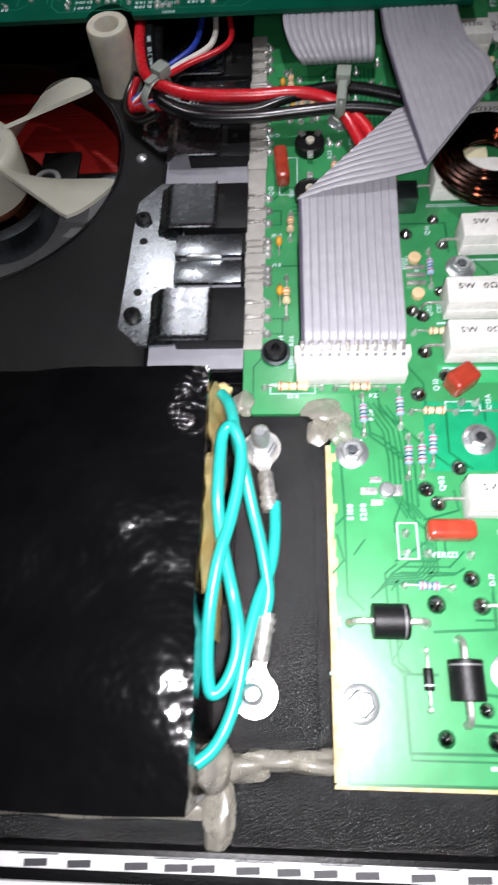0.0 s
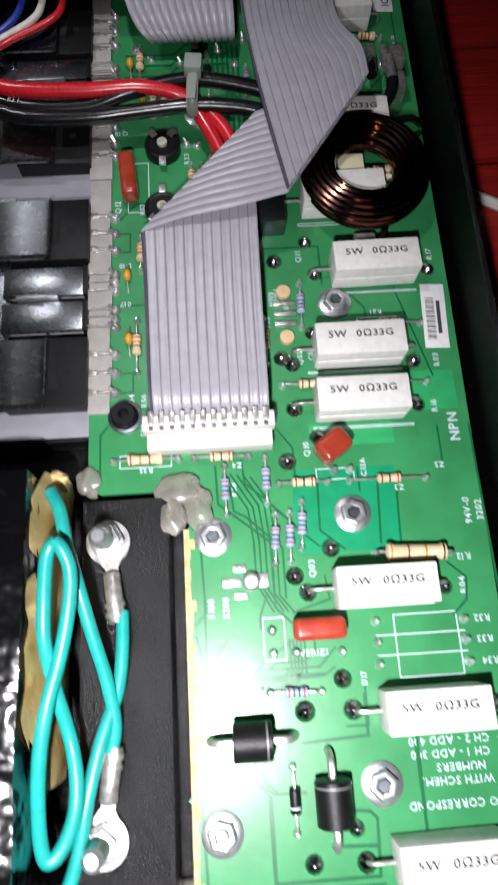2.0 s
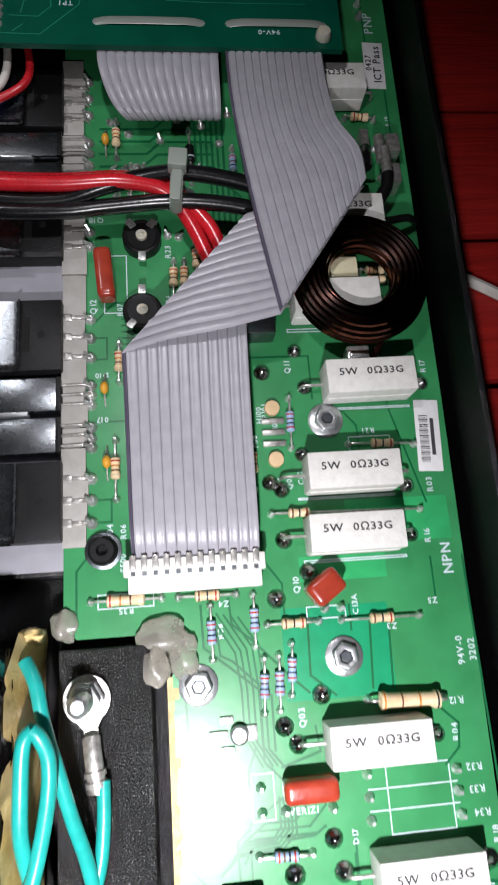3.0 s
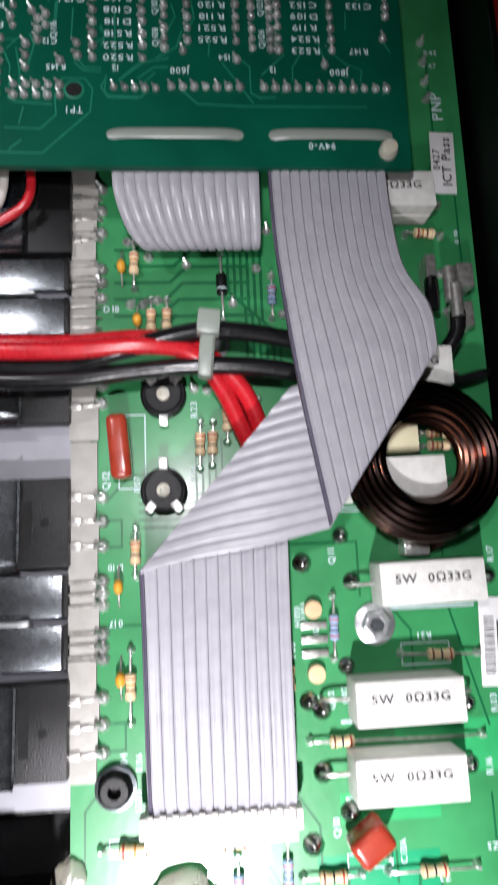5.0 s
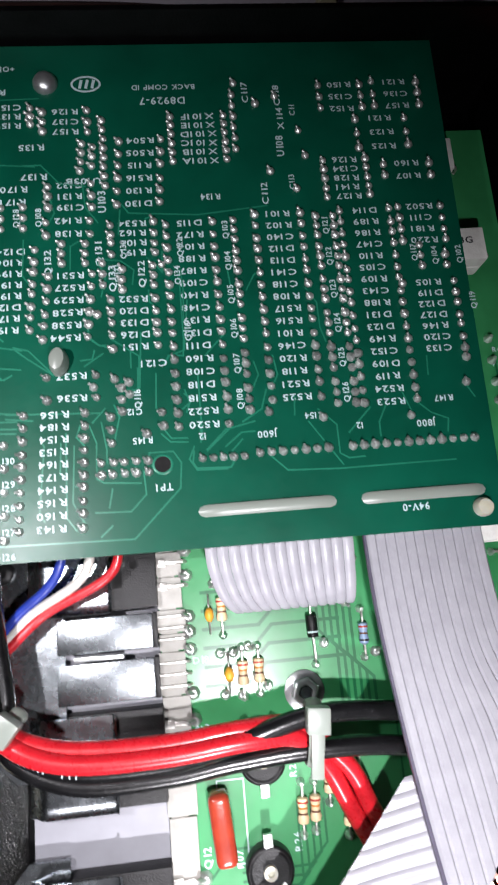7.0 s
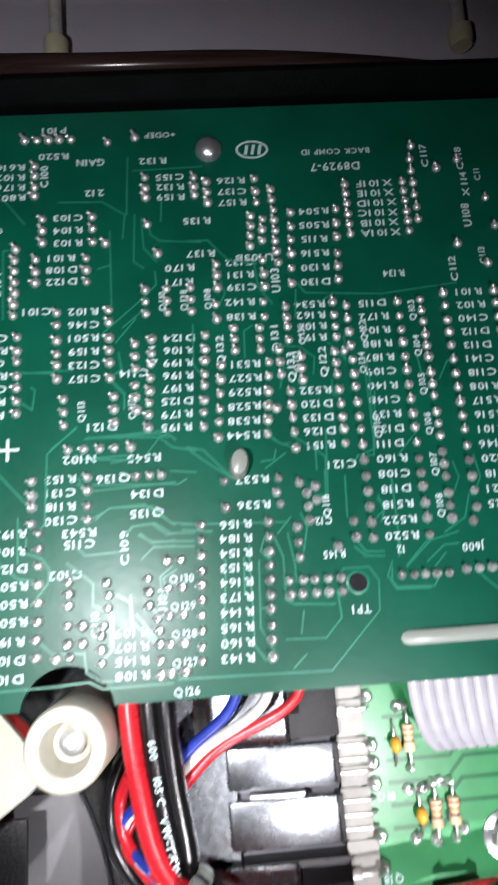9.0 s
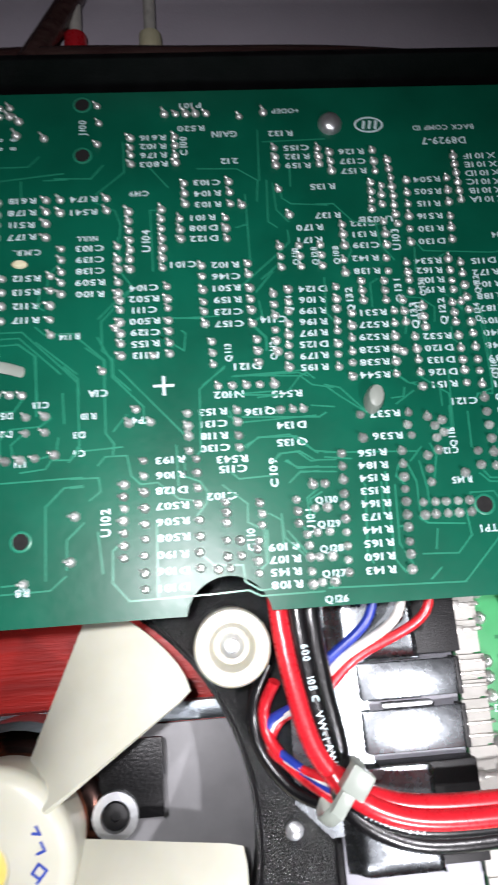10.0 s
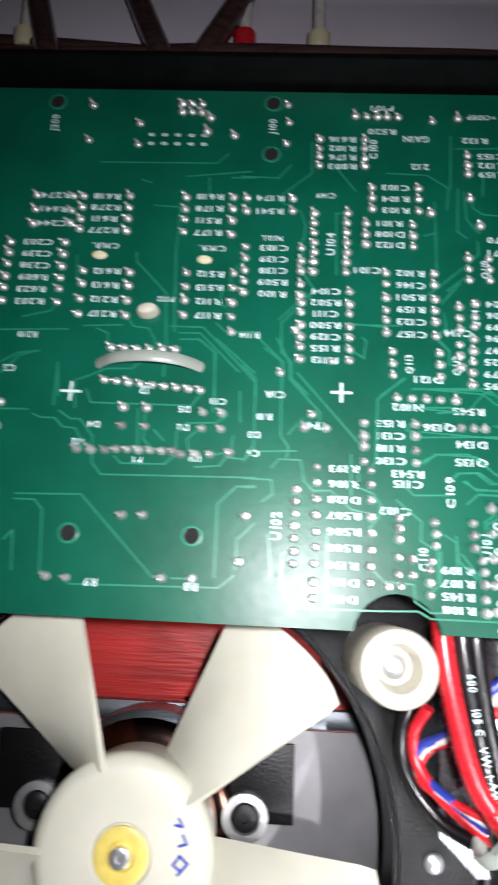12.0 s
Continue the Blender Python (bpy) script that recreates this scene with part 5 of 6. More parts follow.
W = str.split
column(0.52, 31.45, 29.76, W("R504 R505 R115 R516 R130 D130"), slope=-0.12)
column(0.22, 29.25, 28.5, W("R534 R162 R106 R191"))
column(0.16, 27.35, 26.2, W("R532 D120 D133 D126 R151"))
column(1.55, 29.2, 24.31, W("D115 R172 R104 R188 R187 C109 R140 C148 R139 D132 D111 R160 C108 D118 R518 R522 R520"), 0.52)
column(3.66, 29.35, 24.8, W("R101 R102 C140 D112 D113 C141 C118 R108 R517 R516 R101 C146 R120 R118 R521 R525"), 0.52)
column(5.78, 29.35, 24.55, W("D114 R189 R186 C147 R110 C105 R109 C143 R188 D131 D123 R149 C152 D109 R119 R524 R523"), 0.58)
column(7.15, 29.4, 28.5, W("R502 C111 R181 R220"), 0.5)
column(7.08, 27.4, 25.75, W("R105 D119 D122 D127 R146 C120 C133"), 0.6)
column(5.57, 32.9, 32.2, W("R150 C135 R152"), 0.5)
column(5.45, 30.75, 29.75, W("R126 C134 R128 R141 R127"), 0.5)
column(7.0, 32.95, 32.25, W("R121 C136 R157"), 0.55)
column(6.5, 31.9, 31.1, W("R121 R123 R125"), 0.6)
column(7.0, 30.6, 30.25, W("R160 R107"), 0.55)
column(1.93, 32.08, 30.85, W("X101F X101E X101D X101C X101B X101A"), 0.62, size=0.22)
column(-2.58, 32.45, 31.95, W("C155 R132 R159"), 0.5)
column(-1.24, 32.3, 31.75, W("R126 C137 R157"), 0.5)
column(-4.8, 31.55, 30.95, W("C103 R104 R103"), 0.5)
column(-4.94, 30.6, 30.05, W("R101 D108 D122"), 0.5)
column(-7.68, 31.2, 30.85, W("R174 R541"), 0.5)
column(-6.03, 32.85, 32.1, W("R616 R102 R176 R803"), 0.5)
column(-7.55, 29.9, 28.75, W("C103 C139 C138 R509 R100"), 0.6)
column(-6.36, 28.85, 27.22, W("C104 R502 C111 R500 C129 R155 R113"), 0.5)
column(-4.5, 29.35, 27.88, W("R102 C146 R501 R159 C123 C157"), 0.5)
column(-2.55, 28.65, 26.75, W("D124 R106 R199 R196 R197 D125 R179 R195"), 0.52, slope=-0.14)
column(-1.18, 30.3, 29.72, W("C132 R131 C139"), 0.47)
column(-1.24, 29.38, 29.05, W("R142 R138"), 0.47)
column(-1.22, 28.0, 26.5, W("R531 R527 R529 R528 R538 R544"), 0.46, slope=-0.15)
column(-5.92, 24.85, 23.24, W("R193 R106 D128 R507 R506 R508"), 0.52)
column(-5.95, 22.9, 22.25, W("R190 D106 D101"), 0.52)
column(-4.98, 25.85, 25.05, W("R153 C131 R118 C130"), 0.5)
column(-1.27, 25.6, 25.1, W("R537 R536"), 0.5)
column(-1.65, 24.75, 22.3, W("R156 R184 R154 R153 R164 R173 R144 R165 R160 R143"), 0.62, slope=-0.12)
column(-3.7, 22.9, 22.15, W("R109 R107 R145 R108"), 0.5)
column(-9.08, 31.2, 30.25, W("R618 R178 R511 R177"), 0.52)
column(-8.95, 29.2, 28.18, W("R512 R513 R112 R117"), 0.5)
column(-11.5, 31.15, 30.25, W("R618 R278 R611 R277"), 0.52)
column(-11.3, 29.2, 28.15, W("R612 R613 R212 R217"), 0.5)
column(-12.97, 29.9, 28.4, W("C203 C239 C238 R609 R623 R203"), 0.6)
column(-12.72, 31.15, 30.4, W("R274 R641 C244"), 0.4)
column(-15.0, 32.0, 28.5, W("R216 R202 C276 R203 R604 C211 R600 C229 R255 R213"), 0.5)
column(-13.8, 26.0, 22.6, W("C207 R226 R222 D200 R607 R606 R608 D206"), 0.5)
column(-17.0, 32.5, 23.0, W("C203 R204 R203 R201 D208 D222 R202 C246 R601 R259 C223 C257 R253 C231 R218 C230"), 0.5)
column(-19.4, 32.5, 23.0, W("D224 R206 R299 R296 R297 D225 R279 R295 R631 R627 R629 R628 R638 R644"), 0.5)
for k, y in enumerate((29.0, 28.2, 27.36, 26.52, 25.68, 24.85)):
    for x, first in ((2.38, 3), (4.78, 21)):
        triple(x - 0.21, y, "", 90, 0.25)
        triple(x + 0.21, y - 0.02, "", 90, 0.25)
        silk.text("Q1%02d" % (first + k), x, y, 0.2, 90, Z1)
for x, y, b in ((-3.2, 29.5, "Q110"), (-2.75, 29.5, "Q128"), (-2.25, 29.5, "Q108"), (-3.45, 28.3, "Q114"), (-0.35, 28.6, "Q132"), (-0.5, 28.0, "Q131"), (-4.9, 27.2, "Q113"), (-3.9, 27.2, "Q112"), (0.85, 27.9, "Q134"), (0.95, 28.6, "Q122"), (1.0, 26.5, "Q116"), (-0.2, 25.0, "Q118"), (6.5, 28.2, "Q117"), (7.6, 28.1, "Q102"), (7.0, 28.1, "Q104"), (7.75, 26.9, "Q119")):
    triple(x, y, b)
for k in range(5):
    triple(-2.72, 24.15 - 0.5 * k, "Q%d" % (130 - k), 0, 0.26)
for body, x, y in (("U104", -6.27, 30.05), ("U102", -7.27, 23.63), ("U103", -0.45, 29.85)):
    silk.text(body, x, y, 0.26, 90, Z1)
# rows of joints: from, to, how many
ROWS = ((-6.65, 30.82, -6.63, 29.33, 7), (-5.89, 30.85, -5.90, 29.33, 7), (-6.89, 24.38, -6.90, 22.89, 7), (-6.53, 24.21, -6.55, 22.23, 7),
        (-0.87, 31.40, -0.91, 30.67, 4), (-0.62, 31.31, -0.65, 30.80, 3), (-0.36, 32.03, -0.36, 30.26, 8), (1.40, 32.08, 1.35, 30.84, 6),
        (2.48, 32.08, 2.46, 30.80, 6), (2.83, 32.66, 2.81, 31.14, 6), (-4.10, 23.83, -4.09, 23.37, 3), (-3.34, 23.85, -3.33, 23.36, 3),
        (-1.39, 28.80, -1.41, 28.31, 3), (-0.86, 28.78, -0.88, 28.29, 3), (-0.05, 28.10, -0.08, 27.59, 3), (0.64, 28.16, 0.64, 27.67, 3),
        (-2.08, 28.64, -2.08, 27.05, 7), (-0.67, 27.98, -0.66, 27.02, 4), (-3.51, 28.61, -3.48, 28.14, 3), (-3.48, 27.68, -3.46, 27.16, 3),
        (-0.83, 25.58, -0.81, 25.32, 2), (-0.35, 25.48, -0.34, 25.01, 3), (-0.02, 25.39, -0.04, 25.11, 2), (0.64, 24.66, 0.67, 24.35, 2),
        (-0.46, 24.62, -0.45, 24.04, 3), (2.24, 25.77, 2.24, 25.53, 2), (2.19, 25.19, 2.22, 24.97, 2), (2.60, 25.92, 2.61, 25.46, 3),
        (-0.71, 23.36, 0.29, 23.36, 5), (-0.70, 23.62, 0.31, 23.61, 5), (-5.71, 33.52, -4.72, 33.51, 5), (-4.83, 26.43, -3.60, 26.41, 5),
        (-3.51, 25.82, -3.01, 25.81, 3), (1.47, 23.57, 2.38, 23.55, 5), (-2.64, 24.26, -2.42, 24.26, 2), (-2.69, 23.75, -2.37, 23.79, 2),
        (-2.71, 23.26, -2.35, 23.27, 2), (-2.78, 22.76, -2.39, 22.76, 2), (-2.60, 22.29, -2.36, 22.29, 2), (-4.84, 23.11, -4.58, 23.09, 2),
        (-4.83, 22.78, -4.57, 22.78, 2), (-5.05, 22.54, -4.81, 22.55, 2), (-5.03, 22.22, -4.82, 22.23, 2), (-4.82, 23.89, -4.82, 23.25, 4),
        (-4.20, 23.06, -4.23, 22.25, 4), (-3.20, 23.12, -3.20, 22.28, 4))
for x0, y0, x1, y1, n in ROWS:
    for k in range(n):
        pads.append((x0 + (x1 - x0) * k / (n - 1) + random.uniform(-0.015, 0.015), y0 + (y1 - y0) * k / (n - 1)))
# loose names
for body, x, y, size, turn in (("D8929-7", 1.11, 32.55, 0.28, 180), ("BACK COMP ID", 1.16, 32.94, 0.2, 180), ("+ODEP", -2.75, 33.54, 0.2, 180), ("TP1", 0.6, 23.0, 0.22, 180), ("J600", 2.9, 24.0, 0.22, 180), ("J800", 6.5, 24.0, 0.22, 180), ("12", 1.5, 24.05, 0.2, 180), ("12", 5.0, 24.05, 0.2, 180),
                               ("U101", -3.1, 23.4, 0.24, 90), ("C110", -4.35, 23.1, 0.22, 90), ("R134", 2.1, 29.87, 0.22, 180),
                               ("R114", -8.0, 27.75, 0.22, 180), ("C1A", -7.4, 26.4, 0.22, 180), ("TP4", -6.5, 25.75, 0.22, 180), ("J2", -10.2, 26.4, 0.26, 180), ("U1", -9.0, 24.95, 0.22, 180), ("P1", -10.2, 24.85, 0.22, 180), ("C1B", -8.6, 26.2, 0.2, 180), ("D5", -9.3, 26.0, 0.2, 180), ("D2", -9.3, 25.6, 0.2, 180), ("D3", -7.8, 25.5, 0.2, 180),
                               ("R10", -7.6, 25.9, 0.2, 180), ("C4", -7.8, 25.1, 0.2, 180), ("R9", -10.9, 22.35, 0.22, 180), ("R8", -8.9, 22.35, 0.22, 180), ("U2", -11.5, 25.2, 0.22, 180), ("C2", -13.2, 26.8, 0.22, 180), ("D4", -11.2, 25.6, 0.2, 180), ("NULL", -7.6, 30.15, 0.18, 180), ("C.M.R.", -8.95, 29.85, 0.2, 180), ("C.M.R.", -11.4, 29.85, 0.2, 180),
                               ("GAIN", -4.3, 32.9, 0.24, 180), ("C100", -5.3, 32.6, 0.24, 90), ("J100", -7.7, 33.2, 0.24, 90), ("J200", -13.0, 33.2, 0.24, 90), ("C149", -6.4, 31.3, 0.2, 180), ("R147", 7.0, 24.55, 0.2, 180), ("C154", 4.0, 24.35, 0.2, 180), ("R145", 0.2, 24.05, 0.2, 180), ("C124", 0.0, 24.7, 0.2, 180), ("94V-0", 6.0, 22.15, 0.22, 180),
                               ("P102", -9.9, 28.55, 0.18, 180), ("R210", -12.9, 27.6, 0.2, 180), ("U108", 3.9, 31.2, 0.26, 90), ("C11", 4.3, 32.2, 0.2, 90), ("C113", 4.1, 30.2, 0.2, 90)):
    silk.text(body, x, y, size, turn, Z1)
for k in range(2):
    for j in range(5):
        silk.text("8", -10.6 + 0.32 * j, 32.9 - 0.25 * k, 0.2, 90, Z1)
for body, x, y, turn in (("P101", -5.09, 33.76, 180), ("R520", -5.10, 33.09, 180), ("212", -4.23, 32.13, 180), ("R132", -2.93, 32.88, 180), ("R135", -2.04, 31.34, 180), ("R137", -2.00, 30.55, 180),
                         ("C101", -5.45, 29.40, 180), ("C114", -3.50, 27.94, 180), ("D121", -4.16, 26.85, 180), ("U103B", -0.86, 30.40, 180), ("Q131", -0.57, 28.52, 90), ("Q132", -1.72, 28.34, 90),
                         ("Q133", -0.29, 27.89, 90), ("Q122", 0.38, 27.97, 90), ("C117", 3.16, 32.75, 90), ("C118", 3.95, 32.64, 90), ("X114", 3.98, 31.98, 90), ("C112", 3.41, 29.92, 90),
                         ("R545", -3.35, 26.17, 180), ("N102", -4.61, 26.22, 180), ("Q136", -3.97, 25.80, 180), ("D134", -3.32, 25.46, 180), ("Q135", -3.34, 25.08, 180), ("C109", -3.78, 24.46, 90),
                         ("C102", -4.90, 24.02, 180), ("C115", -4.63, 24.58, 180), ("R543", -4.63, 24.79, 180), ("C121", 0.53, 25.79, 180), ("R171", -2.48, 29.91, 180), ("R170", -2.46, 30.24, 180)):
    silk.text(body, x, y, 0.22, turn, Z1, 1.3)
# crosses, maker's mark, plug outlines
for x, y in ((-5.99, 26.5), (-11.77, 26.32)):
    silk.line([(x - 0.2, y), (x + 0.2, y)], 0.06, Z1)
    silk.line([(x, y - 0.2), (x, y + 0.2)], 0.06, Z1 + 0.001)
silk.line([(-0.71 + 0.34 * math.cos(a), 33.07 + 0.21 * math.sin(a)) for a in [math.pi * k / 12 for k in range(25)]], 0.05, Z1)
for x in (-0.86, -0.71, -0.56):
    silk.line([(x, 32.97), (x + 0.04, 33.16)], 0.07, Z1 + 0.001)
# joints of plugs and rows
for k in range(12):
    pads.append((1.45 + 0.254 * k, 23.6))
    pads.append((4.786 + 0.254 * k, 23.6))
for k in range(9):
    pads.append((-11.07 + 0.26 * k, 26.6 - 0.02 * k))
for k in range(6):
    pads.append((-11.0 + 0.28 * k, 27.35))
    pads.append((-10.67 + 0.24 * k, 25.08))
for x, y in ((-10.41, 23.71), (-9.98, 23.73), (-11.81, 22.43), (-11.4, 22.42), (-9.5, 22.5), (-8.88, 22.52), (-9.3, 25.02), (-9.0, 25.03), (-8.7, 25.05), (-8.3, 25.1), (-7.88, 23.79), (-7.97, 22.88), (-11.5, 25.05), (-11.2, 25.05), (-10.9, 25.05), (-7.34, 33.8), (-7.3, 33.3), (-7.35, 32.7), (-9.2, 33.4), (-9.25, 33.0), (-8.6, 32.9), (-12.1, 33.7), (-12.1, 32.7), (-10.9, 33.2),
             (-10.9, 32.6), (-6.2, 27.2), (-7.0, 27.9), (-7.3, 26.9), (-8.4, 27.8), (-6.6, 26.0), (-6.75, 25.7), (-6.3, 25.7), (-3.1, 31.3), (-2.9, 30.6), (-4.0, 30.9), (-3.9, 33.4), (-3.3, 33.5), (-4.8, 33.4), (-5.0, 33.4), (-5.2, 33.4), (-5.5, 33.5), (2.9, 33.0), (3.4, 32.4), (3.9, 32.6), (4.4, 31.6), (4.5, 30.9), (4.2, 30.0), (3.6, 30.5), (0.3, 24.2), (0.9, 24.2), (3.0, 24.5), (4.2, 24.3), (6.2, 24.2), (7.6, 24.9), (7.7, 25.5),
             (-10.6, 26.0), (-10.6, 25.6), (-10.1, 26.0), (-10.1, 25.6), (-8.5, 25.95), (-8.5, 25.6), (-8.9, 25.95), (-8.9, 25.6)):
    pads.append((x, y))
for k in range(6):
    pads.append((-9.9 + 0.24 * (k % 3), 33.55 + 0.25 * (k // 3)))
    pads.append((-0.75 + 0.2 * k, 23.66 - 0.05 * k))
    pads.append((-0.75 + 0.2 * k, 23.38 - 0.03 * k))
    pads.append((-4.85 + 0.25 * k, 26.3 + 0.03 * k))
# masked traces


def trace(*pts):
    cu.line(pts, 0.036, UZ + 0.003)


trace((-12.65, 24.06), (-11.29, 24.10), (-9.67, 22.50))
trace((-12.66, 23.95), (-12.24, 23.95), (-12.05, 23.75), (-11.95, 22.55), (-11.78, 22.47))
trace((-11.46, 22.44), (-11.32, 22.30), (-8.36, 22.36), (-8.06, 22.61))
trace((-7.73, 24.42), (-8.10, 24.39), (-8.47, 24.02), (-8.45, 22.56))
trace((-7.70, 23.65), (-8.04, 23.32), (-8.04, 22.74))
trace((-11.64, 26.59), (-11.05, 26.86), (-10.51, 26.88), (-10.28, 27.07))
trace((-11.44, 26.38), (-11.31, 26.08), (-9.15, 26.09), (-8.91, 26.44))
trace((-11.71, 26.59), (-11.64, 25.95))
trace((-10.12, 26.04), (-10.12, 25.32), (-9.94, 25.16))
trace((-10.28, 25.97), (-10.22, 25.18))
trace((-11.96, 25.87), (-11.70, 25.70), (-11.50, 25.71), (-11.19, 25.34), (-11.14, 24.77), (-10.93, 24.53), (-7.74, 24.59))
trace((-12.52, 25.78), (-12.35, 25.71), (-12.04, 25.71), (-11.85, 25.52), (-11.58, 25.50), (-11.39, 25.20), (-11.39, 25.06))
trace((-10.68, 24.92), (-10.53, 24.78), (-9.62, 24.80), (-9.40, 25.01), (-9.43, 25.48), (-9.22, 25.70), (-8.60, 25.73), (-8.38, 25.90))
trace((-9.91, 25.53), (-9.68, 25.30))
trace((-9.15, 25.12), (-9.19, 25.36), (-8.98, 25.55))
trace((-8.75, 25.00), (-8.27, 25.12), (-8.22, 25.46))
trace((-8.99, 24.76), (-8.48, 24.81), (-8.36, 24.99), (-7.96, 24.97), (-7.77, 25.21))
trace((-12.13, 26.97), (-12.11, 26.00))
trace((-13.37, 26.67), (-13.02, 27.09), (-12.62, 27.23))
trace((-9.13, 27.63), (-8.71, 27.31), (-8.68, 25.96))
trace((-8.71, 27.64), (-7.84, 26.87))
trace((-13.25, 25.87), (-12.64, 25.88))
trace((-8.14, 26.44), (-8.10, 25.77))
trace((-9.80, 27.02), (-9.81, 26.73))
trace((-12.77, 23.11), (-12.60, 23.31), (-12.52, 22.53))
trace((-9.30, 22.50), (-8.96, 22.51))
trace((-7.65, 27.46), (-7.27, 27.15), (-7.24, 25.50), (-7.07, 25.27), (-7.10, 25.04))
trace((-7.39, 27.69), (-7.10, 27.12), (-7.09, 26.76), (-6.44, 26.05), (-6.43, 25.67))
trace((-6.93, 26.91), (-5.55, 25.33))
trace((-8.11, 26.97), (-7.82, 26.66), (-7.79, 25.28), (-8.00, 24.93))
trace((-7.08, 25.54), (-6.80, 25.89))
trace((-7.85, 25.14), (-6.91, 25.19))
trace((-7.41, 24.82), (-7.26, 25.00), (-6.81, 25.00), (-6.73, 24.56), (-6.54, 24.37), (-6.19, 24.39), (-5.77, 24.02), (-5.49, 23.97))
trace((-7.98, 24.57), (-7.40, 24.56), (-7.36, 24.27), (-7.58, 24.10))
trace((-7.97, 24.38), (-7.72, 24.39))
trace((-5.78, 25.16), (-5.77, 24.31))
trace((-5.62, 24.83), (-5.62, 24.48), (-5.33, 24.36), (-5.18, 24.14), (-5.21, 23.89), (-5.43, 23.63))
trace((-4.66, 26.88), (-5.23, 26.37), (-5.27, 25.01), (-5.39, 24.88))
trace((-6.24, 23.53), (-6.26, 22.07))
trace((-7.42, 23.44), (-7.33, 22.62))
trace((-6.95, 23.22), (-7.13, 23.05), (-7.14, 22.42), (-6.82, 22.05), (-5.19, 22.07), (-4.47, 22.10), (-4.23, 21.97), (-2.96, 21.97))
trace((-5.43, 22.92), (-5.12, 22.63), (-4.55, 22.60), (-4.52, 22.27), (-4.23, 22.08), (-3.99, 22.09))
trace((-4.86, 24.25), (-4.37, 23.83), (-4.39, 23.45), (-4.20, 23.34))
trace((-3.94, 23.60), (-3.70, 23.45), (-3.69, 22.97))
trace((-4.01, 23.26), (-4.03, 22.62), (-4.22, 22.47))
trace((-3.59, 23.22), (-3.19, 22.69))
trace((-3.34, 23.38), (-3.11, 23.09))
trace((-4.47, 26.64), (-2.93, 26.70), (-2.72, 26.50))
trace((-4.67, 26.22), (-3.60, 26.25))
trace((-3.99, 26.12), (-3.60, 26.16))
trace((-4.65, 25.74), (-4.39, 25.58), (-2.77, 25.65))
trace((-4.37, 25.05), (-4.15, 25.16), (-4.02, 25.23), (-3.38, 25.26), (-2.81, 24.82))
trace((-3.72, 24.72), (-3.59, 24.85), (-3.24, 24.87), (-2.97, 24.65), (-2.82, 24.66))
trace((-4.67, 24.52), (-4.51, 24.36), (-3.82, 24.39))
trace((-3.47, 24.70), (-3.26, 24.51), (-2.83, 24.53))
trace((-3.46, 24.22), (-3.23, 24.42), (-2.83, 24.43))
trace((-6.10, 27.73), (-5.76, 27.38))
trace((-3.94, 27.81), (-3.69, 27.53), (-3.70, 27.24))
trace((-13.53, 27.70), (-12.02, 27.76))
trace((-11.37, 27.80), (-11.11, 27.69), (-11.09, 27.47))
trace((-10.81, 27.90), (-11.67, 27.85))
trace((-10.76, 28.13), (-10.55, 27.87), (-10.23, 27.84), (-10.06, 27.58), (-10.06, 27.39))
trace((-10.66, 29.70), (-10.63, 29.46), (-9.91, 28.71), (-9.80, 27.43))
trace((-10.36, 30.94), (-9.75, 30.91), (-9.76, 29.65), (-9.65, 27.78))
trace((-9.73, 27.90), (-9.02, 27.90), (-7.83, 26.69))
trace((-9.50, 27.60), (-9.07, 27.61), (-8.74, 27.32), (-8.67, 26.33))
trace((-9.54, 27.75), (-9.08, 27.76), (-8.19, 26.89))
trace((-11.77, 32.09), (-8.96, 32.12), (-8.71, 32.39))
trace((-10.72, 31.63), (-10.48, 31.55))
trace((-9.66, 31.74), (-8.15, 31.91))
trace((-8.59, 31.73), (-8.06, 31.74))
trace((-13.07, 28.02), (-12.44, 28.19), (-12.32, 28.40))
trace((-8.50, 28.80), (-8.46, 29.28), (-8.18, 29.57))
trace((-8.65, 28.79), (-8.70, 28.48), (-8.55, 28.40))
trace((-12.02, 29.58), (-11.93, 28.85))
trace((-9.12, 31.71), (-9.10, 31.27))
trace((-8.74, 28.01), (-8.52, 27.80), (-7.88, 27.81))
trace((-12.12, 26.90), (-12.03, 26.20))
trace((-13.41, 26.93), (-13.02, 27.17), (-12.59, 27.22))
trace((-8.35, 31.78), (-7.51, 31.75), (-7.22, 32.11))
trace((-7.39, 31.32), (-6.73, 31.90), (-6.74, 32.75))
trace((-6.13, 29.27), (-6.15, 30.84), (-6.00, 30.84))
trace((-6.91, 30.15), (-6.85, 29.25), (-6.59, 28.86), (-7.31, 28.06), (-7.29, 27.37), (-7.07, 27.16), (-7.06, 26.79), (-6.71, 26.44))
trace((-8.15, 27.81), (-7.94, 27.82), (-7.24, 27.15), (-7.25, 26.39))
trace((-5.70, 28.07), (-4.72, 28.08))
trace((-5.55, 27.77), (-5.47, 27.70), (-5.52, 27.29), (-6.11, 27.71))
trace((-4.50, 26.63), (-3.06, 26.65), (-2.86, 26.56))
trace((-3.69, 28.95), (-3.21, 29.36))
trace((-3.96, 27.79), (-3.70, 27.50), (-3.71, 27.20))
trace((-4.67, 26.84), (-5.15, 26.47))
trace((-6.16, 32.05), (-5.71, 31.45))
trace((-7.49, 31.14), (-6.96, 30.86), (-6.84, 30.48), (-6.87, 30.15))
trace((-8.11, 27.04), (-7.82, 26.76), (-7.80, 26.37))
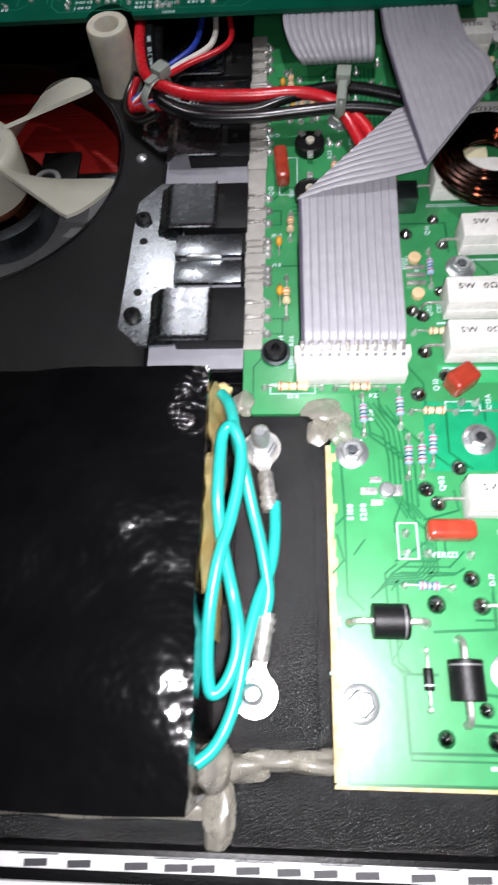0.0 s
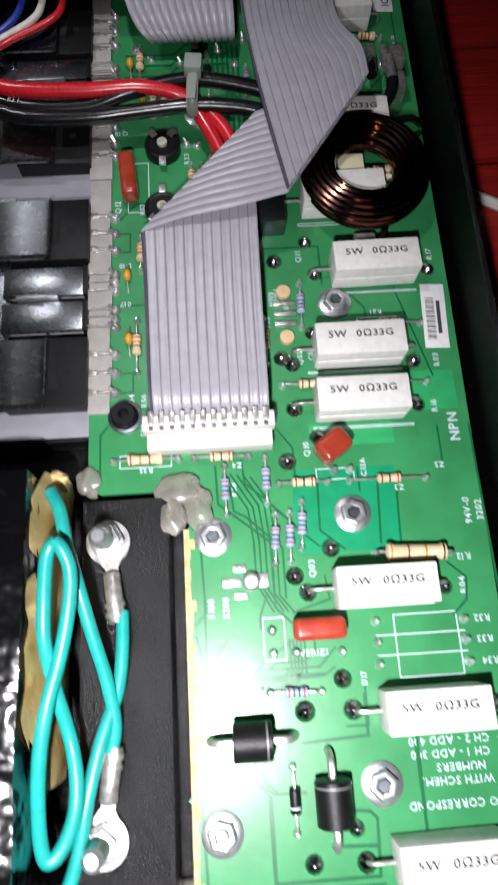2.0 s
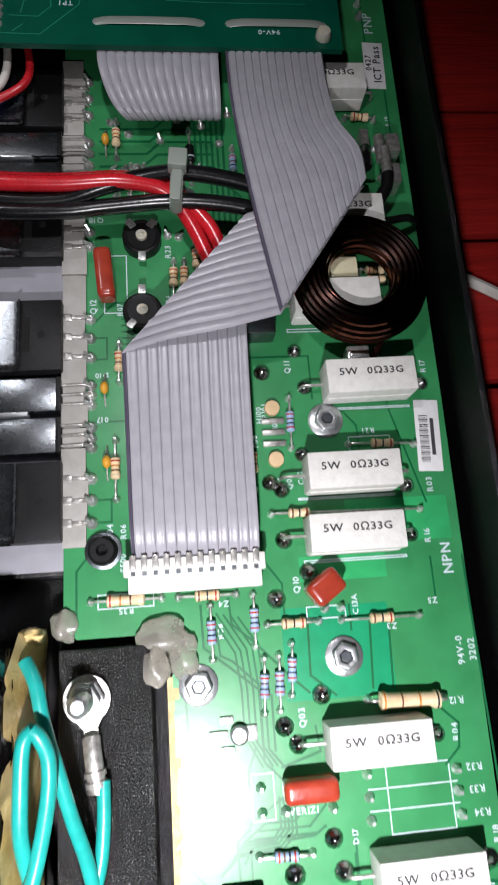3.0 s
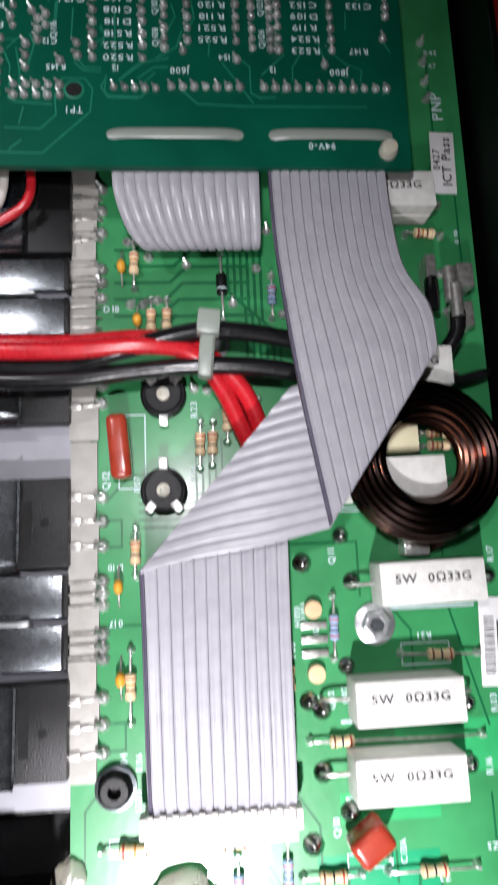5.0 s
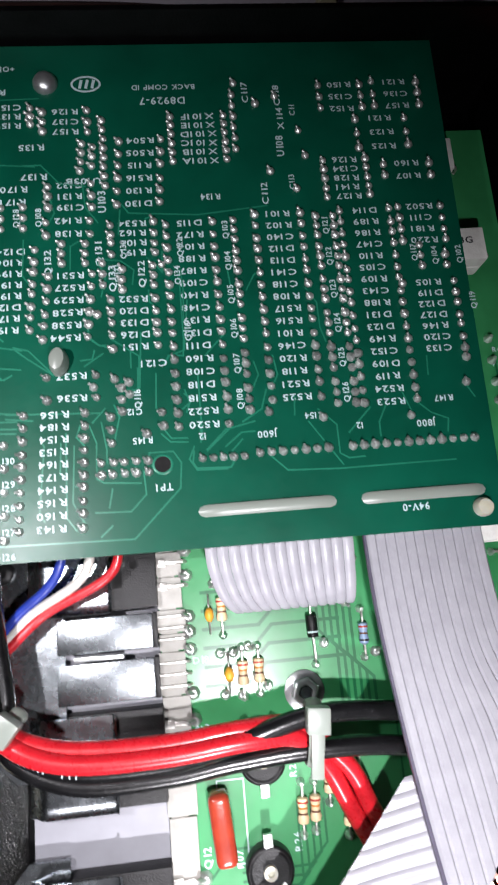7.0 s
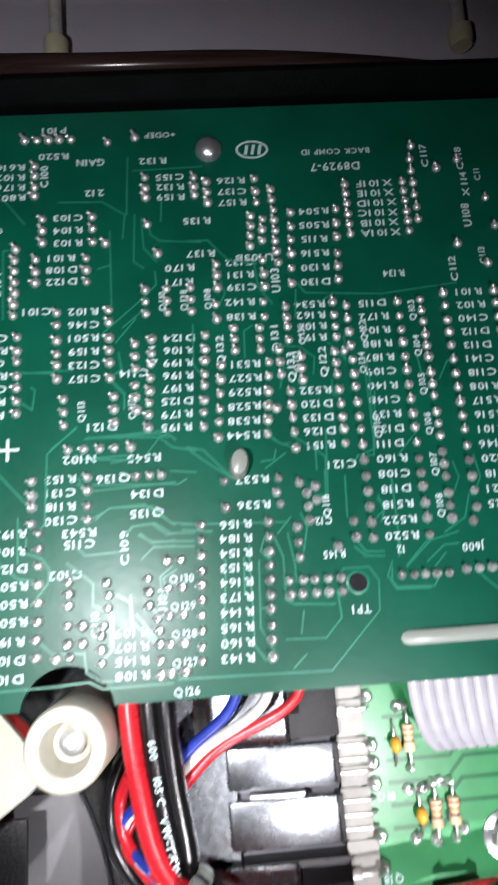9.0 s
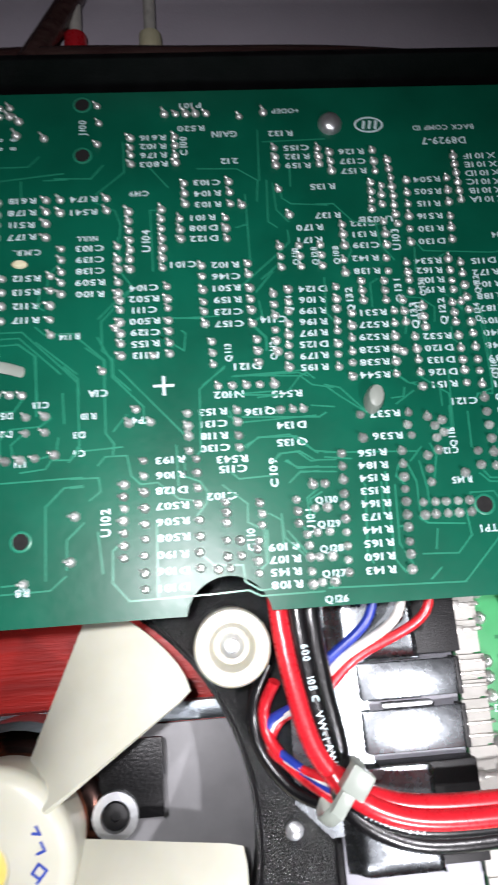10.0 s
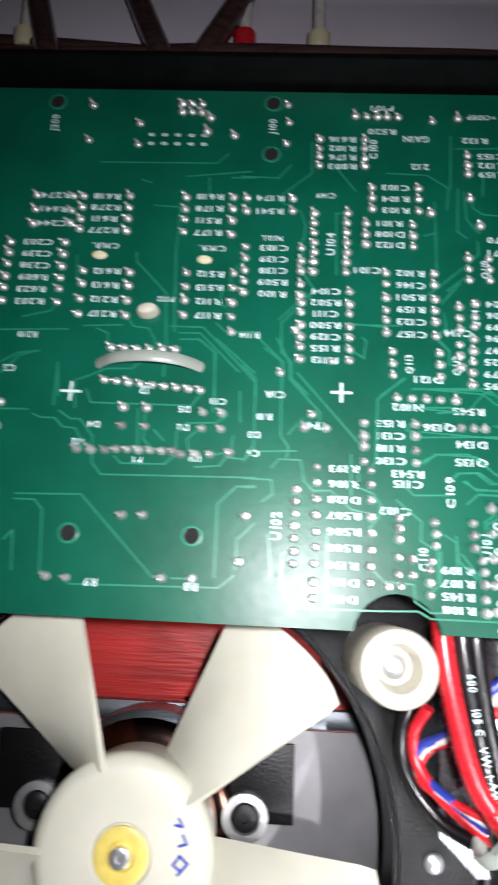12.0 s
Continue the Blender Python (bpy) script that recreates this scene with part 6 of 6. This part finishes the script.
trace((-2.25, 30.87), (-1.83, 30.86), (-1.41, 30.36), (-0.82, 30.26))
trace((-0.05, 29.84), (0.16, 29.52), (1.78, 29.41), (3.43, 29.58))
trace((0.53, 29.35), (0.72, 29.45))
trace((-1.22, 28.14), (-1.20, 28.73), (-1.02, 28.84))
trace((-0.45, 28.36), (-0.08, 28.31), (0.21, 28.07), (0.16, 27.71))
trace((-0.60, 28.26), (-0.42, 27.99), (-0.55, 27.45))
trace((0.52, 28.36), (0.70, 28.20), (0.85, 27.97), (0.88, 28.49))
trace((0.52, 27.55), (0.52, 27.26), (0.70, 27.10))
trace((1.27, 28.02), (1.30, 27.51), (1.26, 26.75))
trace((-2.25, 28.93), (-2.28, 28.04), (-2.13, 27.82))
trace((-0.04, 29.60), (-0.10, 28.99))
trace((-1.67, 30.14), (-1.54, 29.59), (-1.66, 29.36))
trace((-0.88, 30.34), (-0.83, 29.71), (-0.56, 29.31))
trace((2.35, 27.97), (2.39, 27.60))
trace((2.75, 27.44), (2.95, 27.80), (3.14, 27.94))
trace((-5.00, 31.94), (-4.06, 31.91), (-3.58, 31.57), (-3.64, 31.00))
trace((-3.91, 29.45), (-3.91, 31.18))
trace((-4.18, 30.31), (-3.94, 30.38))
trace((-3.37, 31.56), (-3.42, 30.44), (-3.22, 30.28))
trace((-3.23, 31.48), (-3.20, 30.75), (-2.94, 30.42))
trace((-3.09, 31.43), (-3.04, 31.06), (-2.84, 30.90), (-1.98, 30.83))
trace((-3.48, 32.99), (-3.54, 31.57))
trace((-2.78, 31.87), (-2.81, 31.38))
trace((-4.17, 28.79), (-3.26, 29.58), (-2.97, 29.88), (-2.98, 30.19))
trace((-3.42, 29.13), (-3.84, 28.63))
trace((-5.05, 28.03), (-5.96, 28.11))
trace((-3.79, 28.41), (-3.74, 28.04), (-4.01, 27.84))
trace((-7.37, 28.14), (-6.87, 28.66), (-6.64, 28.83))
trace((-3.38, 32.65), (-1.85, 32.69))
trace((-0.90, 26.94), (-0.85, 26.45), (-0.67, 26.30), (-0.35, 26.18))
trace((-0.39, 26.43), (0.22, 25.98), (0.20, 25.24), (-0.08, 25.12))
trace((0.29, 26.53), (0.20, 25.24))
trace((-0.98, 25.81), (-0.56, 26.09))
trace((-1.06, 25.95), (-0.80, 25.97), (-0.75, 26.17))
trace((-0.85, 24.52), (-0.57, 24.82))
trace((-1.11, 24.47), (-1.20, 24.22), (-1.03, 24.02))
trace((-0.66, 24.51), (-0.57, 23.93), (-0.57, 23.61))
trace((-0.92, 24.46), (-0.78, 24.07), (-0.80, 23.29), (-0.65, 23.19), (0.12, 23.13))
trace((-0.85, 22.57), (-0.11, 22.54), (0.22, 22.88), (0.19, 23.38))
trace((-0.48, 23.05), (-0.56, 22.66))
trace((-0.75, 22.06), (-0.51, 22.27))
trace((0.31, 23.62), (0.33, 23.77), (0.84, 23.77), (1.00, 23.51), (0.95, 22.96), (-0.06, 21.96), (-2.86, 22.03))
trace((1.58, 23.73), (2.15, 24.23))
trace((2.12, 23.69), (2.36, 23.93))
trace((1.29, 23.74), (1.25, 23.49), (1.33, 23.36), (2.06, 23.33), (2.15, 23.47))
trace((0.66, 24.29), (0.82, 24.06), (1.17, 24.04))
trace((1.37, 27.26), (1.23, 26.06), (0.88, 25.94), (0.76, 25.78))
trace((0.57, 25.55), (0.53, 24.76), (0.67, 24.62))
trace((1.49, 25.50), (1.49, 23.99))
trace((1.68, 25.90), (2.12, 26.36))
trace((-2.67, 24.82), (-0.70, 24.73))
trace((-2.67, 24.72), (-2.11, 24.65))
trace((-1.96, 24.20), (-1.88, 24.07), (-2.00, 22.62), (-1.89, 22.46))
trace((-1.25, 23.16), (-1.00, 23.15))
trace((-1.53, 24.11), (-1.56, 23.43))
trace((-1.25, 24.03), (-1.31, 22.81), (-1.03, 22.28))
trace((-0.37, 24.88), (-0.27, 24.61), (-0.39, 24.10))
trace((1.16, 25.05), (1.30, 24.91), (1.19, 24.62))
trace((-2.44, 26.26), (-2.19, 26.05), (-1.65, 25.65))
trace((-2.50, 26.34), (-2.18, 26.25), (-1.70, 25.72))
trace((0.04, 26.13), (0.03, 25.72))
trace((-4.44, 26.65), (-3.03, 26.57), (-2.89, 26.63))
trace((-4.33, 26.20), (-3.44, 26.15))
trace((-4.35, 25.70), (-2.70, 25.61), (-2.54, 25.70))
trace((-4.31, 25.02), (-4.05, 25.23), (-3.23, 25.21), (-2.88, 24.87), (-2.43, 24.81))
trace((-3.76, 24.70), (-3.63, 24.85), (-3.19, 24.88), (-2.89, 24.67), (-2.44, 24.65))
trace((-3.51, 24.68), (-3.27, 24.54), (-2.45, 24.49))
trace((-3.45, 24.23), (-3.22, 24.44), (-2.46, 24.39))
trace((-3.09, 23.41), (-3.13, 23.87), (-2.90, 24.04))
trace((-3.00, 23.53), (-3.07, 23.84), (-2.81, 23.98))
trace((-3.69, 23.57), (-3.66, 23.09), (-3.15, 22.58))
trace((-4.07, 23.35), (-4.07, 22.64))
trace((-3.30, 26.24), (-3.03, 26.57), (-2.78, 26.35), (-2.32, 26.26))
trace((-2.84, 25.88), (-2.35, 25.82))
trace((-4.62, 25.85), (-4.54, 25.61))
trace((1.57, 23.75), (2.01, 24.17), (2.66, 24.31))
trace((1.98, 23.79), (2.35, 24.08), (2.64, 24.09))
trace((1.30, 23.84), (1.18, 23.57), (1.33, 23.32), (1.98, 23.30))
trace((-0.98, 26.59), (-0.62, 26.27), (-0.44, 26.29))
trace((1.23, 28.00), (1.23, 26.30), (1.20, 25.93), (0.86, 25.95))
trace((0.18, 25.70), (0.16, 25.20), (-0.18, 25.22))
trace((1.18, 25.13), (1.27, 24.83), (0.94, 24.57))
trace((0.61, 24.17), (0.80, 23.98), (1.17, 23.95))
trace((1.47, 24.32), (1.45, 23.93))
trace((-1.42, 24.32), (-1.44, 22.50), (-1.25, 22.23))
trace((4.13, 27.41), (4.35, 27.04), (4.36, 26.42), (4.46, 26.07))
trace((4.10, 24.49), (4.48, 24.11), (4.48, 23.46), (4.67, 23.34), (5.03, 23.35))
trace((3.86, 24.22), (4.52, 23.21))
trace((2.95, 23.51), (3.29, 23.17), (4.43, 23.12), (7.07, 23.13))
trace((5.28, 24.45), (4.74, 23.91))
trace((5.64, 24.46), (5.45, 24.11), (5.44, 23.78))
trace((6.05, 24.80), (6.23, 24.27))
trace((6.28, 24.60), (6.66, 24.24), (7.04, 24.07), (6.99, 23.78))
trace((2.76, 25.69), (2.84, 25.38), (2.67, 25.03))
trace((3.20, 25.81), (3.27, 25.36), (3.09, 25.00))
trace((3.60, 24.82), (3.56, 24.39))
trace((6.76, 25.58), (6.73, 25.13))
trace((2.40, 24.32), (2.84, 24.58), (2.98, 25.01))
trace((7.57, 24.85), (7.74, 24.54))
silk.done("silkscreen", INK, top, "white printed part names standing on their heads", "stuff")
cu.done("copper_trace", TRACE2, top, kind="stuff")


def oval(name, x, y, rx, ry, h, material, label, turn=0):
    bm = lathe(B(), [(1.0, 0), (1.0, 0.5), (0.8, 0.9), (0.3, 1.0)], seg=20)
    bmesh.ops.scale(bm, vec=(rx, ry, h), verts=bm.verts[:])
    bmesh.ops.rotate(bm, cent=(0, 0, 0), matrix=Matrix.Rotation(radians(turn), 3, "Z"), verts=bm.verts[:])
    bmesh.ops.translate(bm, vec=(x, y, UZ), verts=bm.verts[:])
    return part(name, bm, material, top, label)


oval("standoff_tip", -1.50, 25.9, 0.19, 0.30, 0.45, STRAP, "white nylon standoff tip", -10)
oval("standoff_tip", -10.25, 28.2, 0.24, 0.14, 0.3, NYLON, "white nylon standoff tip", 15)
oval("standoff_tip", 7.48, 22.02, 0.21, 0.21, 0.25, NYLON, "white nylon standoff tip")
oval("indicator", -9.1, 29.55, 0.17, 0.1, 0.08, CREAM, "pale yellow dot")
oval("indicator", -11.5, 29.6, 0.17, 0.1, 0.08, CREAM, "pale yellow dot")
for x, y, r in ((-8.95, 23.35, 0.17), (-11.46, 23.3, 0.17), (0.6, 23.5, 0.18), (-7.7, 33.85, 0.18), (-7.7, 32.4, 0.18), (-13.0, 33.8, 0.18)):
    bm = lathe(B(), [(r, 0.0), (r, 0.009)], x, y, UZ, 18)
    hole = part("drill_hole", bm, HOLE, top)
    part("hole_rim", sweep(B(), [Vector((x + (r + 0.02) * math.cos(a), y + (r + 0.02) * math.sin(a), UZ + 0.004)) for a in [2 * math.pi * k / 18 for k in range(19)]], 0.03, 0.012, 5), TRACE2, hole)
us = thing("board_screw", "bright domed steel screw on the control board", "screw", -1.68, 33.1, UZ)
part("head", lathe(B(), [(0.30, 0), (0.29, 0.08), (0.2, 0.2), (0.05, 0.24)], seg=22), STEEL, us)
for x0, x1, y, rise in ((1.05, 4.52, 22.42, 0.02), (4.60, 7.85, 22.42, 0.02), (-11.4, -8.85, 26.98, 0.5)):
    bm = B()
    n = 14
    pts = [Vector((x0 + (x1 - x0) * k / n, y, UZ - 0.1 + min(1, 6 * k / n, 6 * (n - k) / n) * (0.14 + rise * math.sin(math.pi * k / n)))) for k in range(n + 1)]
    sweep(bm, pts, 0.13, 0.04, 8)
    solid("cable_tie", bm, STRAP, "white nylon cable tie strapped through the control board", "cable tie", "board ties")

# the joints nearest the camera are single parts, the far ones one mesh
rnd = random.Random(3)
single = []
for p in pads:
    if math.hypot(p[0] + 4.87, p[1] - 21.55) > 1.0 and all(math.hypot(p[0] - q[0], p[1] - q[1]) > 0.17 for q in single):
        single.append(p)
pads = single
near = sorted(p for p in pads if p[1] < 26.0 and p[0] > -12.5)[:300]
chosen = set(near)
for x, y in near:
    joint(top, x, y, UZ, "small", rnd.uniform(-35, 35), rnd.uniform(0.92, 1.18))
src = joint_mesh("small")
sv = np.array([v.co[:] for v in src.vertices])
sf = [tuple(p.vertices) for p in src.polygons]
allv, allf = [], []
for x, y in pads:
    if (x, y) in chosen:
        continue
    a = radians(rnd.uniform(-35, 35))
    k = rnd.uniform(0.92, 1.18)
    rot = np.array([[math.cos(a), -math.sin(a), 0], [math.sin(a), math.cos(a), 0], [0, 0, 1]])
    n = len(allv)
    allv += [tuple(v) for v in (sv * k) @ rot.T + np.array([x * S, y * S, UZ * S])]
    allf += [tuple(i + n for i in f) for f in sf]
me = bpy.data.meshes.new("solder_joints")
me.from_pydata(allv, [], allf)
me.materials.append(SOLDER)
for p in me.polygons:
    p.use_smooth = True
ob = new("solder_joints", me)
ob.parent = top
tagged(ob, kind="stuff")
